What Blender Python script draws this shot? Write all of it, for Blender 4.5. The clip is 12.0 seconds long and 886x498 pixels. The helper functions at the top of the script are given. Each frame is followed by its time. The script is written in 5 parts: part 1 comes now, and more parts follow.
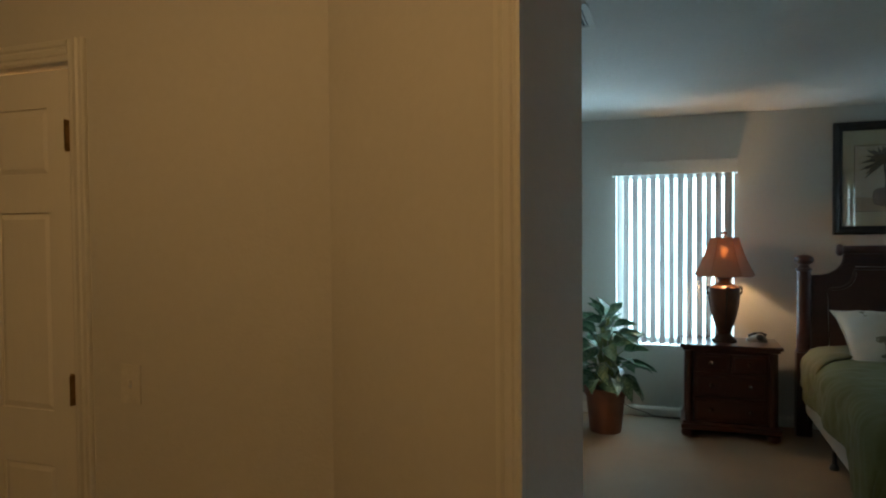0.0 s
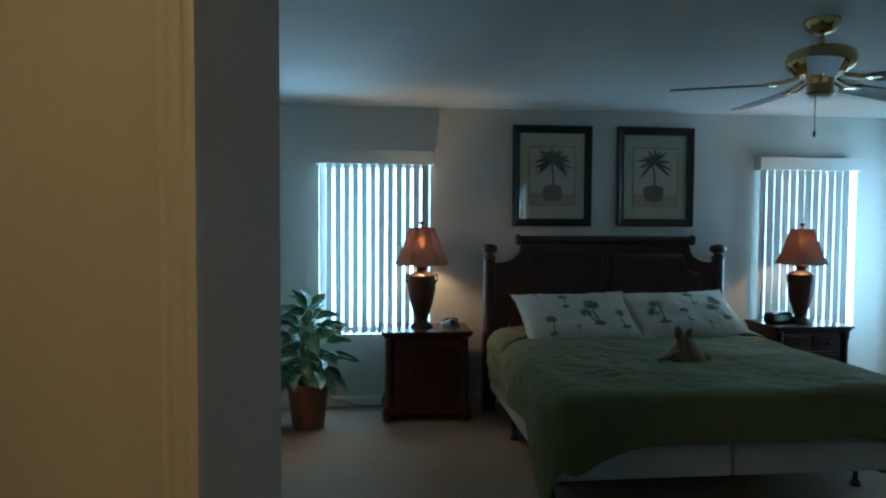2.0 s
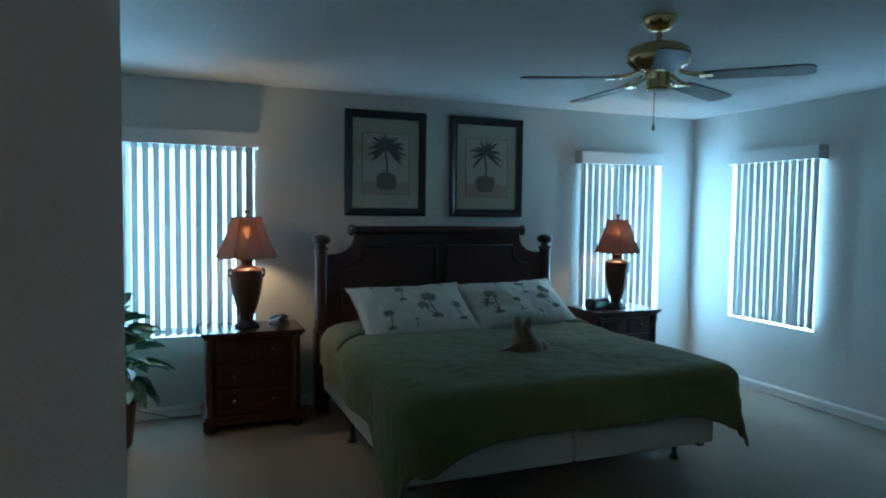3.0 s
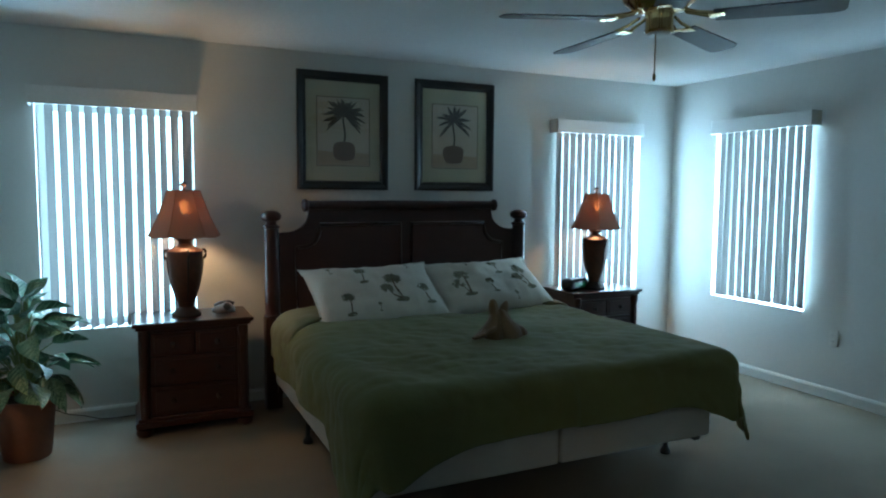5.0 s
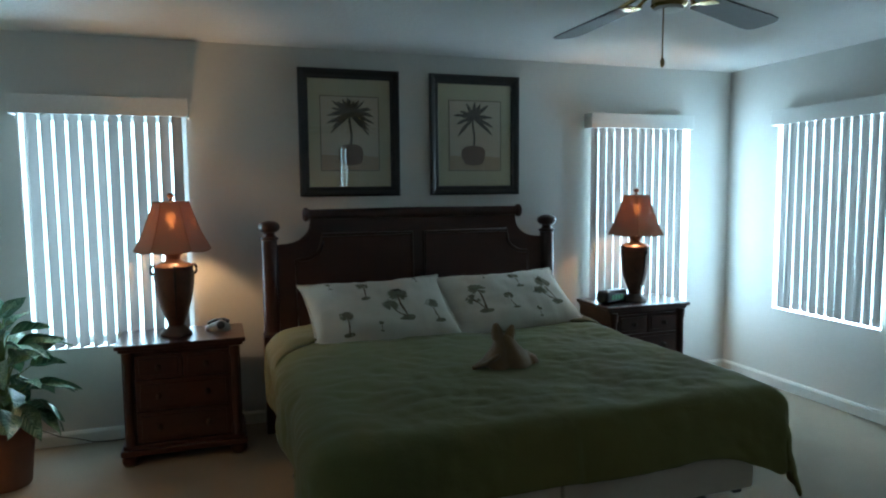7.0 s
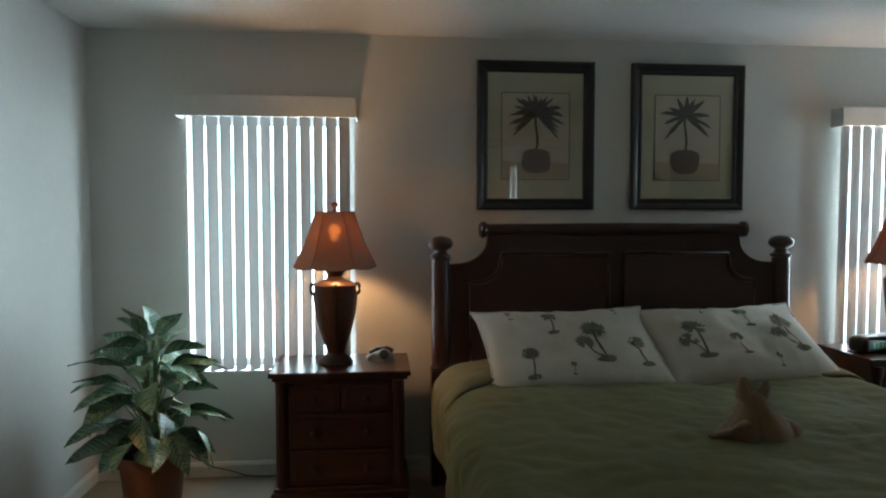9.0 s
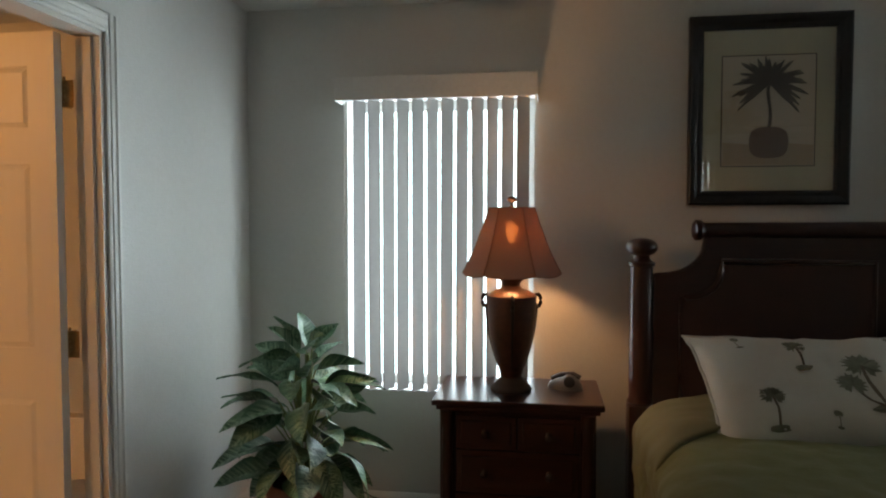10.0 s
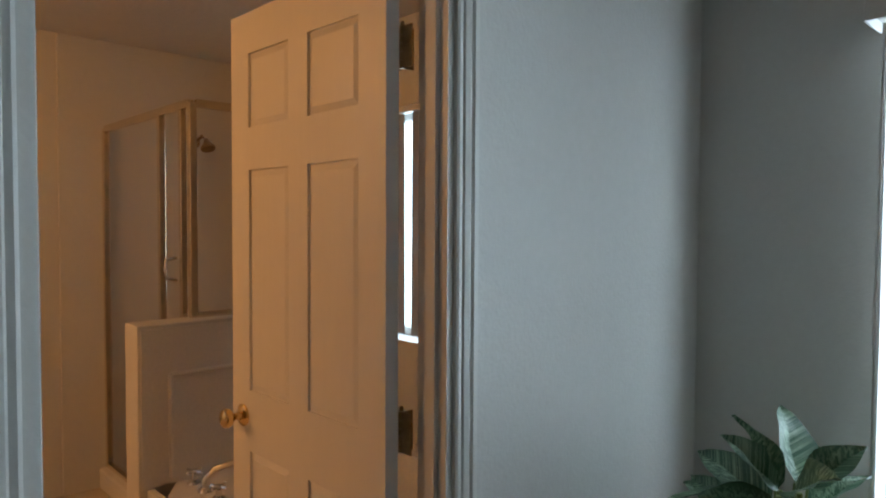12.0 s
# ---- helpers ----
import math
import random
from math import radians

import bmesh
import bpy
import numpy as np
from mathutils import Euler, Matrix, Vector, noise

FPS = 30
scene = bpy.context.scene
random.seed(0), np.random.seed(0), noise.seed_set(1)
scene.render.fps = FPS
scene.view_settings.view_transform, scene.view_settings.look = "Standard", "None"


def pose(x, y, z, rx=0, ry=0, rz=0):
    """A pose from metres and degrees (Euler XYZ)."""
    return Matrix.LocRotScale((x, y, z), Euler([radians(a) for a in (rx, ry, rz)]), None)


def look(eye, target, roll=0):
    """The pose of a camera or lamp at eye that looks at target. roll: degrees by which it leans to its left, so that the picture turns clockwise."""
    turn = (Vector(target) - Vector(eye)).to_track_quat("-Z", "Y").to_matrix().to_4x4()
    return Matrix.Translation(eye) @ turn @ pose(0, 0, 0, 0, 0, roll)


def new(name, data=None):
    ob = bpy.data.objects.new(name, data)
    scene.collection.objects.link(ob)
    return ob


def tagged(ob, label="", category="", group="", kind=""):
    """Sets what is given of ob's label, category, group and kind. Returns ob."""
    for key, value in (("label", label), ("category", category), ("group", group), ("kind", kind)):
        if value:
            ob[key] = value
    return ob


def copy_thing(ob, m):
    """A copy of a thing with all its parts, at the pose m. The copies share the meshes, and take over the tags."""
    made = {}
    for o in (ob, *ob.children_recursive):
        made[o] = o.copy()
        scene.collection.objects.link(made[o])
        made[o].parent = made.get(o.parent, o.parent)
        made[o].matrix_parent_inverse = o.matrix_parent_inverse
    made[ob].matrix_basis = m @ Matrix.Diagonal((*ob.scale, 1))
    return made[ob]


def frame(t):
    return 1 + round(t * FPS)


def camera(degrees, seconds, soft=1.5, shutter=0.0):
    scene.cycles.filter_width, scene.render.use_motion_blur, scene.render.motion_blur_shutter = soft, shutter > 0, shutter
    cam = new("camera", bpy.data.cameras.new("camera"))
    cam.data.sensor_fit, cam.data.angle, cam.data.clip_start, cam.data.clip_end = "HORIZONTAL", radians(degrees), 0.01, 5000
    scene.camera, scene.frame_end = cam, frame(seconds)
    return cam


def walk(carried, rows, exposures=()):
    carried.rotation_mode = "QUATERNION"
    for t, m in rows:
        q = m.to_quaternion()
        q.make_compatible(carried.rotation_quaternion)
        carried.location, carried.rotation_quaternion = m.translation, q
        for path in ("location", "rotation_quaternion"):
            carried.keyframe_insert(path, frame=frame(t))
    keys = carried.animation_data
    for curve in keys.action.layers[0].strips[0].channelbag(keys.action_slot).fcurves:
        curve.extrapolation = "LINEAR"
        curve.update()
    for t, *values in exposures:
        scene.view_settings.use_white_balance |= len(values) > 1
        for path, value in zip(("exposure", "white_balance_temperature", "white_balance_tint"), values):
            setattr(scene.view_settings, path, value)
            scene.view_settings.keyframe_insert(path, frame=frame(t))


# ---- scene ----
cam = camera(67.0, 12.0, 2.1)
PATH = [
    (0, (0.277, 0.676, 1.525), (-0.376, 2.565, 1.475), -0.5),
    (0.5, (0.237, 0.65, 1.531), (-0.21, 2.599, 1.478), -0.9),
    (1, (0.236, 0.642, 1.527), (0.024, 2.63, 1.475), -0.3),
    (1.5, (0.24, 0.762, 1.517), (0.236, 2.761, 1.455), 0.0),
    (2, (0.252, 0.921, 1.528), (0.461, 2.908, 1.441), 0.3),
    (2.5, (0.214, 1.088, 1.53), (0.691, 3.027, 1.425), 1.1),
    (3, (0.162, 1.216, 1.527), (0.906, 3.069, 1.413), 0.7),
    (5, (0.334, 1.669, 1.46), (1.176, 3.475, 1.294), 0.4),
    (5.5, (0.477, 1.769, 1.495), (1.32, 3.572, 1.296), 0.3),
    (6, (0.542, 1.845, 1.496), (1.377, 3.652, 1.309), 0.3),
    (6.5, (0.671, 1.923, 1.498), (1.49, 3.738, 1.313), -0.1),
    (7, (0.861, 1.933, 1.534), (1.505, 3.818, 1.351), -0.5),
    (9, (0.855, 2.641, 1.448), (1.044, 4.629, 1.348), -0.0),
    (9.5, (0.814, 2.924, 1.417), (0.741, 4.922, 1.356), -0.2),
    (10, (0.762, 3.237, 1.414), (0.466, 5.213, 1.328), 0.0),
    (10.5, (0.652, 3.536, 1.412), (0.08, 5.45, 1.323), -0.1),
    (11, (0.568, 3.85, 1.445), (-0.405, 5.594, 1.345), -0.2),
    (11.5, (0.46, 4.125, 1.444), (-0.82, 5.659, 1.351), -0.1),
    (12, (0.309, 4.32, 1.451), (-1.141, 5.696, 1.379), 0.3),
]
walk(cam, [(t, look(eye, target, roll)) for t, eye, target, roll in PATH],
     [(0.0, -0.12, 6200, 8), (0.5, -0.46, 6150, 8), (1.0, -0.58, 6000, 7), (1.5, -0.46, 5550, 4), (2.0, -0.38, 5100, 1), (2.5, -0.28, 4750, 0), (3.2, -0.26, 4750, 0), (5.0, -0.13, 5400, 4), (6.0, -0.06, 5600, 6), (7.0, -0.06, 5900, 8), (9.0, -0.12, 7000, 18), (10.0, -0.36, 7700, 25), (10.5, -0.64, 7700, 27), (11.0, -1.0, 7500, 27), (11.5, -1.0, 7200, 27), (12.0, -0.66, 6900, 25)])

# ---- world, sun, large lights ----
world = bpy.data.worlds.new("sky")
scene.world = world
world.use_nodes = True
_n = world.node_tree.nodes
_sky = _n.new("ShaderNodeTexSky")
_sky.sky_type, _sky.sun_disc = "NISHITA", False
_sky.sun_elevation, _sky.sun_rotation = radians(52), radians(200)
_n["Background"].inputs[1].default_value = 0.12
world.node_tree.links.new(_sky.outputs[0], _n["Background"].inputs[0])
sun = new("sun", bpy.data.lights.new("sun", "SUN"))
sun.data.energy, sun.data.angle, sun.data.color = 3.0, radians(0.5), (1, 0.96, 0.9)
sun.matrix_world = look((2, -9, 14), (1, 3, 0))

DAY = (0.56, 0.83, 1.0)
WARM = (1.0, 0.50, 0.16)
LAMP = (1.0, 0.60, 0.28)
HALL = (1.0, 0.56, 0.20)


def window_light(name, m, w, h, power):
    """Daylight that stands in a window's opening."""
    la = bpy.data.lights.new(name, "AREA")
    la.shape, la.size, la.size_y, la.energy, la.color = "RECTANGLE", w, h, power, DAY
    ob = new(name, la)
    ob.matrix_world = m
    return ob


def bulb_light(name, place, power, radius=0.03, colour=WARM):
    la = bpy.data.lights.new(name, "POINT")
    la.energy, la.shadow_soft_size, la.color = power, radius, colour
    ob = new(name, la)
    ob.location = place
    return ob


POWER_A, POWER_N, POWER_E, POWER_B = 32.0, 112.0, 118.0, 10.0
window_light("daylight_north_a", look((0.27, 6.51, 1.285), (0.27, 0, 1.285)), 0.88, 1.38, POWER_A)
window_light("daylight_north_b", look((4.037, 6.51, 1.285), (4.037, 0, 1.285)), 0.86, 1.38, POWER_N)
window_light("daylight_east", look((4.975, 5.44, 1.285), (0, 5.44, 1.285)), 0.88, 1.38, POWER_E)
window_light("daylight_bath", look((-2.25, 6.51, 1.45), (-2.25, 0, 1.45)), 0.96, 1.10, POWER_B)
bulb_light("lamp_light_a", (0.630, 6.08, 1.305), 15.5, 0.042, LAMP)
bulb_light("lamp_light_b", (3.76, 6.08, 1.305), 15.5, 0.042, LAMP)
bulb_light("hall_light", (-0.75, 0.75, 2.31), 17.0, 0.10, HALL)
bulb_light("bath_light", (-2.6, 3.2, 2.31), 78.0, 0.10)

# ---- materials ----


def material(name, colour, rough=0.6, metal=0.0, dark=None, scale=6.0, amount=0.5, fine=80.0, bump=0.0, bump_scale=120.0,
             stretch=None, coat=0.0, sheen=0.0, emission=None, strength=0.0, per_object=0.0):
    """A surface with two scales of mottling and a fine relief."""
    m = bpy.data.materials.new(name)
    m.use_nodes = True
    nt = m.node_tree
    b = nt.nodes["Principled BSDF"]
    b.inputs["Roughness"].default_value, b.inputs["Metallic"].default_value = rough, metal
    b.inputs["Coat Weight"].default_value = coat
    b.inputs["Sheen Weight"].default_value = sheen
    dark = dark or tuple(c * 0.8 for c in colour)
    co = nt.nodes.new("ShaderNodeTexCoord")
    src = co.outputs["Object"]
    if stretch:
        mp = nt.nodes.new("ShaderNodeMapping")
        mp.inputs["Scale"].default_value = stretch
        nt.links.new(src, mp.inputs[0])
        src = mp.outputs[0]
    n1, n2 = nt.nodes.new("ShaderNodeTexNoise"), nt.nodes.new("ShaderNodeTexNoise")
    n1.inputs["Scale"].default_value, n1.inputs["Detail"].default_value = scale, 4
    n2.inputs["Scale"].default_value, n2.inputs["Detail"].default_value = fine, 3
    nt.links.new(src, n1.inputs[0])
    nt.links.new(src, n2.inputs[0])
    mx = nt.nodes.new("ShaderNodeMath")
    mx.operation = "MULTIPLY_ADD"
    mx.inputs[1].default_value = 0.6
    ad = nt.nodes.new("ShaderNodeMath")
    ad.operation, ad.inputs[1].default_value = "MULTIPLY", 0.4
    nt.links.new(n2.outputs[0], ad.inputs[0])
    nt.links.new(n1.outputs[0], mx.inputs[0])
    nt.links.new(ad.outputs[0], mx.inputs[2])
    fac = mx.outputs[0]
    if per_object:
        oi = nt.nodes.new("ShaderNodeObjectInfo")
        pm = nt.nodes.new("ShaderNodeMath")
        pm.operation, pm.inputs[1].default_value = "MULTIPLY_ADD", per_object
        nt.links.new(oi.outputs["Random"], pm.inputs[0])
        nt.links.new(fac, pm.inputs[2])
        fac = pm.outputs[0]
    rp = nt.nodes.new("ShaderNodeValToRGB")
    rp.color_ramp.elements[0].position, rp.color_ramp.elements[1].position = 0.5 - amount / 2, 0.5 + amount / 2
    rp.color_ramp.elements[0].color, rp.color_ramp.elements[1].color = (*dark, 1), (*colour, 1)
    nt.links.new(fac, rp.inputs[0])
    nt.links.new(rp.outputs[0], b.inputs["Base Color"])
    if bump:
        n3, bp = nt.nodes.new("ShaderNodeTexNoise"), nt.nodes.new("ShaderNodeBump")
        n3.inputs["Scale"].default_value, n3.inputs["Detail"].default_value = bump_scale, 3
        bp.inputs["Strength"].default_value, bp.inputs["Distance"].default_value = bump, 0.004
        nt.links.new(src, n3.inputs[0])
        nt.links.new(n3.outputs[0], bp.inputs["Height"])
        nt.links.new(bp.outputs[0], b.inputs["Normal"])
    if emission:
        b.inputs["Emission Color"].default_value, b.inputs["Emission Strength"].default_value = (*emission, 1), strength
    return m


def translucent(name, colour, through_colour, share, clear=0.0, weave=300.0, clear_colour=None):
    """Cloth or vinyl that lets light through: diffuse, translucent and, a little, clear."""
    m = bpy.data.materials.new(name)
    m.use_nodes = True
    nt = m.node_tree
    nt.nodes.remove(nt.nodes["Principled BSDF"])
    out = nt.nodes["Material Output"]
    co, n1 = nt.nodes.new("ShaderNodeTexCoord"), nt.nodes.new("ShaderNodeTexNoise")
    n1.inputs["Scale"].default_value = weave
    nt.links.new(co.outputs["Object"], n1.inputs[0])
    rp = nt.nodes.new("ShaderNodeValToRGB")
    rp.color_ramp.elements[0].color = (*(c * 0.85 for c in colour), 1)
    rp.color_ramp.elements[1].color = (*colour, 1)
    nt.links.new(n1.outputs[0], rp.inputs[0])
    d, t, x = nt.nodes.new("ShaderNodeBsdfDiffuse"), nt.nodes.new("ShaderNodeBsdfTranslucent"), nt.nodes.new("ShaderNodeMixShader")
    nt.links.new(rp.outputs[0], d.inputs[0])
    t.inputs[0].default_value = (*through_colour, 1)
    x.inputs[0].default_value = share
    nt.links.new(d.outputs[0], x.inputs[1])
    nt.links.new(t.outputs[0], x.inputs[2])
    last = x
    if clear:
        c, x2 = nt.nodes.new("ShaderNodeBsdfTransparent"), nt.nodes.new("ShaderNodeMixShader")
        c.inputs[0].default_value = (*(clear_colour or through_colour), 1)
        x2.inputs[0].default_value = clear
        nt.links.new(x.outputs[0], x2.inputs[1])
        nt.links.new(c.outputs[0], x2.inputs[2])
        last = x2
    nt.links.new(last.outputs[0], out.inputs[0])
    return m


def clear_glass(name, tint=(1, 1, 1), gloss=1.0):
    """A thin pane: clear, with a faint mirror's gloss."""
    m = bpy.data.materials.new(name)
    m.use_nodes = True
    nt = m.node_tree
    nt.nodes.remove(nt.nodes["Principled BSDF"])
    tr, gl, mx = (nt.nodes.new("ShaderNode" + k) for k in ("BsdfTransparent", "BsdfGlossy", "MixShader"))
    tr.inputs[0].default_value = (*tint, 1)
    gl.inputs["Roughness"].default_value = 0.02
    mx.inputs[0].default_value = 0.06 * gloss
    nt.links.new(tr.outputs[0], mx.inputs[1])
    nt.links.new(gl.outputs[0], mx.inputs[2])
    nt.links.new(mx.outputs[0], nt.nodes["Material Output"].inputs[0])
    return m


def leaf_material():
    """Green leaf with pale feathered blotches along the midrib."""
    m = material("variegated_leaf", (0.040, 0.132, 0.070), 0.44, dark=(0.014, 0.058, 0.032), scale=9, per_object=0.3, bump=0.2)
    nt = m.node_tree
    b = nt.nodes["Principled BSDF"]
    old = b.inputs["Base Color"].links[0].from_socket
    co, sep, wv, oi, mp = (nt.nodes.new("ShaderNode" + k) for k in ("TexCoord", "SeparateXYZ", "TexNoise", "ObjectInfo", "CombineXYZ"))
    nt.links.new(co.outputs["Object"], sep.inputs[0])

    def maths(kind, a, b, k=1.0):
        nd = nt.nodes.new("ShaderNodeMath")
        nd.operation = kind
        nt.links.new(a, nd.inputs[0])
        if b is None:
            nd.inputs[1].default_value = k
        else:
            nt.links.new(b, nd.inputs[1])
        return nd.outputs[0]
    ab = nt.nodes.new("ShaderNodeMath")
    ab.operation = "ABSOLUTE"
    nt.links.new(sep.outputs[1], ab.inputs[0])
    nt.links.new(maths("MULTIPLY", maths("SUBTRACT", sep.outputs[0], ab.outputs[0]), None, 150.0), mp.inputs[0])
    nt.links.new(maths("MULTIPLY", maths("ADD", sep.outputs[0], sep.outputs[1]), None, 34.0), mp.inputs[1])
    nt.links.new(maths("MULTIPLY", oi.outputs["Random"], None, 60.0), mp.inputs[2])
    wv.inputs["Scale"].default_value, wv.inputs["Detail"].default_value, wv.inputs["Distortion"].default_value = 1.0, 3.0, 0.6
    nt.links.new(mp.outputs[0], wv.inputs[0])
    edge = nt.nodes.new("ShaderNodeMapRange")
    edge.inputs[1].default_value, edge.inputs[2].default_value = 0.056, 0.020
    nt.links.new(ab.outputs[0], edge.inputs[0])
    rp = nt.nodes.new("ShaderNodeValToRGB")
    rp.color_ramp.elements[0].position, rp.color_ramp.elements[1].position = 0.44, 0.57
    nt.links.new(wv.outputs[0], rp.inputs[0])
    mul = nt.nodes.new("ShaderNodeMath")
    mul.operation = "MULTIPLY"
    nt.links.new(rp.outputs[0], mul.inputs[0])
    nt.links.new(edge.outputs[0], mul.inputs[1])
    mix = nt.nodes.new("ShaderNodeMix")
    mix.data_type = "RGBA"
    nt.links.new(mul.outputs[0], mix.inputs[0])
    nt.links.new(old, mix.inputs[6])
    mix.inputs[7].default_value = (0.24, 0.38, 0.25, 1)
    nt.links.new(mix.outputs[2], b.inputs["Base Color"])
    return m


M_WALL = material("wall_paint", (0.63, 0.62, 0.58), 0.75, dark=(0.57, 0.56, 0.52), scale=1.3, fine=40, bump=0.25, bump_scale=90)
M_CEIL = material("ceiling_paint", (0.66, 0.65, 0.62), 0.85, dark=(0.59, 0.58, 0.55), scale=2, fine=30, bump=0.8, bump_scale=45)
M_TRIM = material("white_trim_paint", (0.68, 0.67, 0.62), 0.45, dark=(0.62, 0.61, 0.56), scale=3, bump=0.08)
M_DOOR = material("door_paint", (0.78, 0.76, 0.70), 0.42, dark=(0.73, 0.71, 0.65), scale=3, fine=60, bump=0.12, bump_scale=60, stretch=(1, 1, 0.12))
M_CARPET = material("carpet_pile", (0.285, 0.235, 0.170), 0.95, dark=(0.198, 0.161, 0.113), scale=2.2, amount=0.6, fine=160, bump=1.0, bump_scale=260)
M_TILE = material("floor_tile", (0.55, 0.48, 0.38), 0.35, scale=4, bump=0.1)
M_WOOD = material("dark_cherry_wood", (0.050, 0.013, 0.0065), 0.30, dark=(0.018, 0.005, 0.003), scale=3, fine=24, stretch=(1.0, 6, 6), coat=0.05, bump=0.08, bump_scale=40)
M_WOODV = material("dark_cherry_wood_upright", (0.050, 0.013, 0.0065), 0.30, dark=(0.018, 0.005, 0.003), scale=3, fine=24, stretch=(6, 6, 1.0), coat=0.05, bump=0.08, bump_scale=40)
M_WOVEN = material("leather_panel", (0.060, 0.018, 0.010), 0.52, dark=(0.034, 0.010, 0.006), scale=8, fine=140, bump=0.4, bump_scale=220)
M_BRASS = material("polished_brass", (0.80, 0.60, 0.30), 0.14, 1.0, dark=(0.60, 0.42, 0.19), scale=14)
M_HINGE = material("aged_brass", (0.36, 0.24, 0.11), 0.32, 1.0, dark=(0.18, 0.11, 0.05), scale=20)
M_CHROME = material("chrome", (0.8, 0.78, 0.74), 0.08, 1.0, scale=10)
M_GOLDFRAME = material("gold_shower_frame", (0.86, 0.76, 0.60), 0.16, 1.0, scale=10)
M_BLADE = material("fan_blade_veneer", (0.115, 0.092, 0.078), 0.55, dark=(0.07, 0.055, 0.047), scale=3, fine=30, stretch=(1, 8, 8))
M_FRAME = material("black_picture_frame", (0.014, 0.012, 0.011), 0.35, dark=(0.007, 0.006, 0.006), scale=10, bump=0.15)
M_MAT = material("picture_mat", (0.47, 0.44, 0.30), 0.9, scale=3, fine=200, bump=0.1)
M_PAPER = material("print_paper", (0.52, 0.46, 0.36), 0.9, dark=(0.43, 0.37, 0.28), scale=7, amount=0.7, fine=50)
M_INK = material("print_ink_dark", (0.085, 0.076, 0.060), 0.9, dark=(0.04, 0.037, 0.030), scale=40)
M_INKPOT = material("print_ink_pot", (0.21, 0.135, 0.095), 0.9, dark=(0.09, 0.06, 0.045), scale=26, amount=0.8)
M_INKGROUND = material("print_ink_ground", (0.42, 0.33, 0.22), 0.9, dark=(0.34, 0.26, 0.17), scale=14, amount=0.8)
M_INKLINE = material("print_border_line", (0.10, 0.075, 0.05), 0.9, scale=30)
M_GLASS = clear_glass("picture_glass")
M_PANE = clear_glass("window_pane", (0.9, 0.96, 0.97))
M_SHOWERGLASS = clear_glass("shower_glass", (0.995, 0.99, 0.98), 0.5)
M_SLAT = translucent("blind_vinyl", (0.37, 0.355, 0.34), (0.55, 0.55, 0.52), 0.13, weave=40)
M_VALANCE = material("blind_valance_vinyl", (0.72, 0.71, 0.67), 0.45, scale=4, bump=0.05)
M_PVC = material("window_frame_vinyl", (0.78, 0.78, 0.77), 0.4, scale=4)
M_SILL = material("sill_marble", (0.75, 0.74, 0.71), 0.25, scale=5, amount=0.8)
M_SHADE = translucent("lampshade_linen", (0.25, 0.185, 0.145), (0.30, 0.060, 0.022), 0.014, clear=0.022, weave=220, clear_colour=(0.9, 0.42, 0.20))
M_SEAM = material("shade_piping", (0.19, 0.115, 0.075), 0.8, scale=30)
M_BULB = material("lit_bulb", (0.9, 0.8, 0.6), 0.4, emission=(1.0, 0.60, 0.25), strength=30.0)
M_LAMP = material("bronze_urn", (0.13, 0.050, 0.028), 0.36, 0.35, dark=(0.022, 0.011, 0.008), scale=12, amount=0.8, fine=50, bump=0.3, bump_scale=60)
M_LAMPDARK = material("dark_bronze", (0.030, 0.016, 0.011), 0.58, 0.2, scale=16, bump=0.3)
M_COMFORTER = material("green_comforter", (0.146, 0.149, 0.046), 0.9, dark=(0.102, 0.104, 0.032), scale=3, fine=260, bump=0.5, bump_scale=38, sheen=0.05)
M_UNDERSIDE = material("khaki_comforter_lining", (0.135, 0.122, 0.043), 0.85, dark=(0.100, 0.090, 0.030), scale=3, fine=260, bump=0.3, bump_scale=60, sheen=0.05)
M_SHEET = material("white_ticking", (0.54, 0.52, 0.46), 0.9, scale=5, fine=220, bump=0.25, bump_scale=140)
M_SHAM = material("cream_cotton", (0.57, 0.545, 0.46), 0.88, dark=(0.49, 0.465, 0.39), scale=4, fine=240, bump=0.3, bump_scale=30, sheen=0.2)
M_PRINT = material("olive_print", (0.22, 0.215, 0.15), 0.9, dark=(0.10, 0.10, 0.065), scale=40, amount=0.8)
M_PRINTBROWN = material("brown_print", (0.17, 0.13, 0.085), 0.9, dark=(0.10, 0.075, 0.05), scale=40)
M_TOWEL = material("tan_terry", (0.31, 0.195, 0.098), 0.95, dark=(0.20, 0.122, 0.060), scale=12, fine=300, bump=1.0, bump_scale=320, sheen=0.4)
M_POT = material("terracotta_pot", (0.22, 0.085, 0.045), 0.6, dark=(0.13, 0.05, 0.028), scale=9, amount=0.7, bump=0.3)
M_SOIL = material("dark_moss", (0.03, 0.024, 0.016), 0.95, scale=40, bump=1.0)
M_LEAF = leaf_material()
M_STEM = material("pale_stem", (0.20, 0.24, 0.075), 0.5, dark=(0.09, 0.15, 0.05), scale=20)
M_BLACK = material("black_plastic", (0.018, 0.018, 0.018), 0.35, scale=20)
M_GREY = material("silver_plastic", (0.20, 0.195, 0.19), 0.35, 0.3, scale=20)
M_PLATE = material("outlet_plastic", (0.70, 0.68, 0.62), 0.4, scale=20)
M_TUB = material("white_acrylic", (0.80, 0.78, 0.74), 0.2, scale=3)
M_CORD = material("cord_rubber", (0.10, 0.085, 0.07), 0.6, scale=30)
M_LAMPGLASS = material("opal_glass", (0.9, 0.85, 0.75), 0.3, emission=(1.0, 0.6, 0.28), strength=3.0)

# ---- helpers for shapes ----


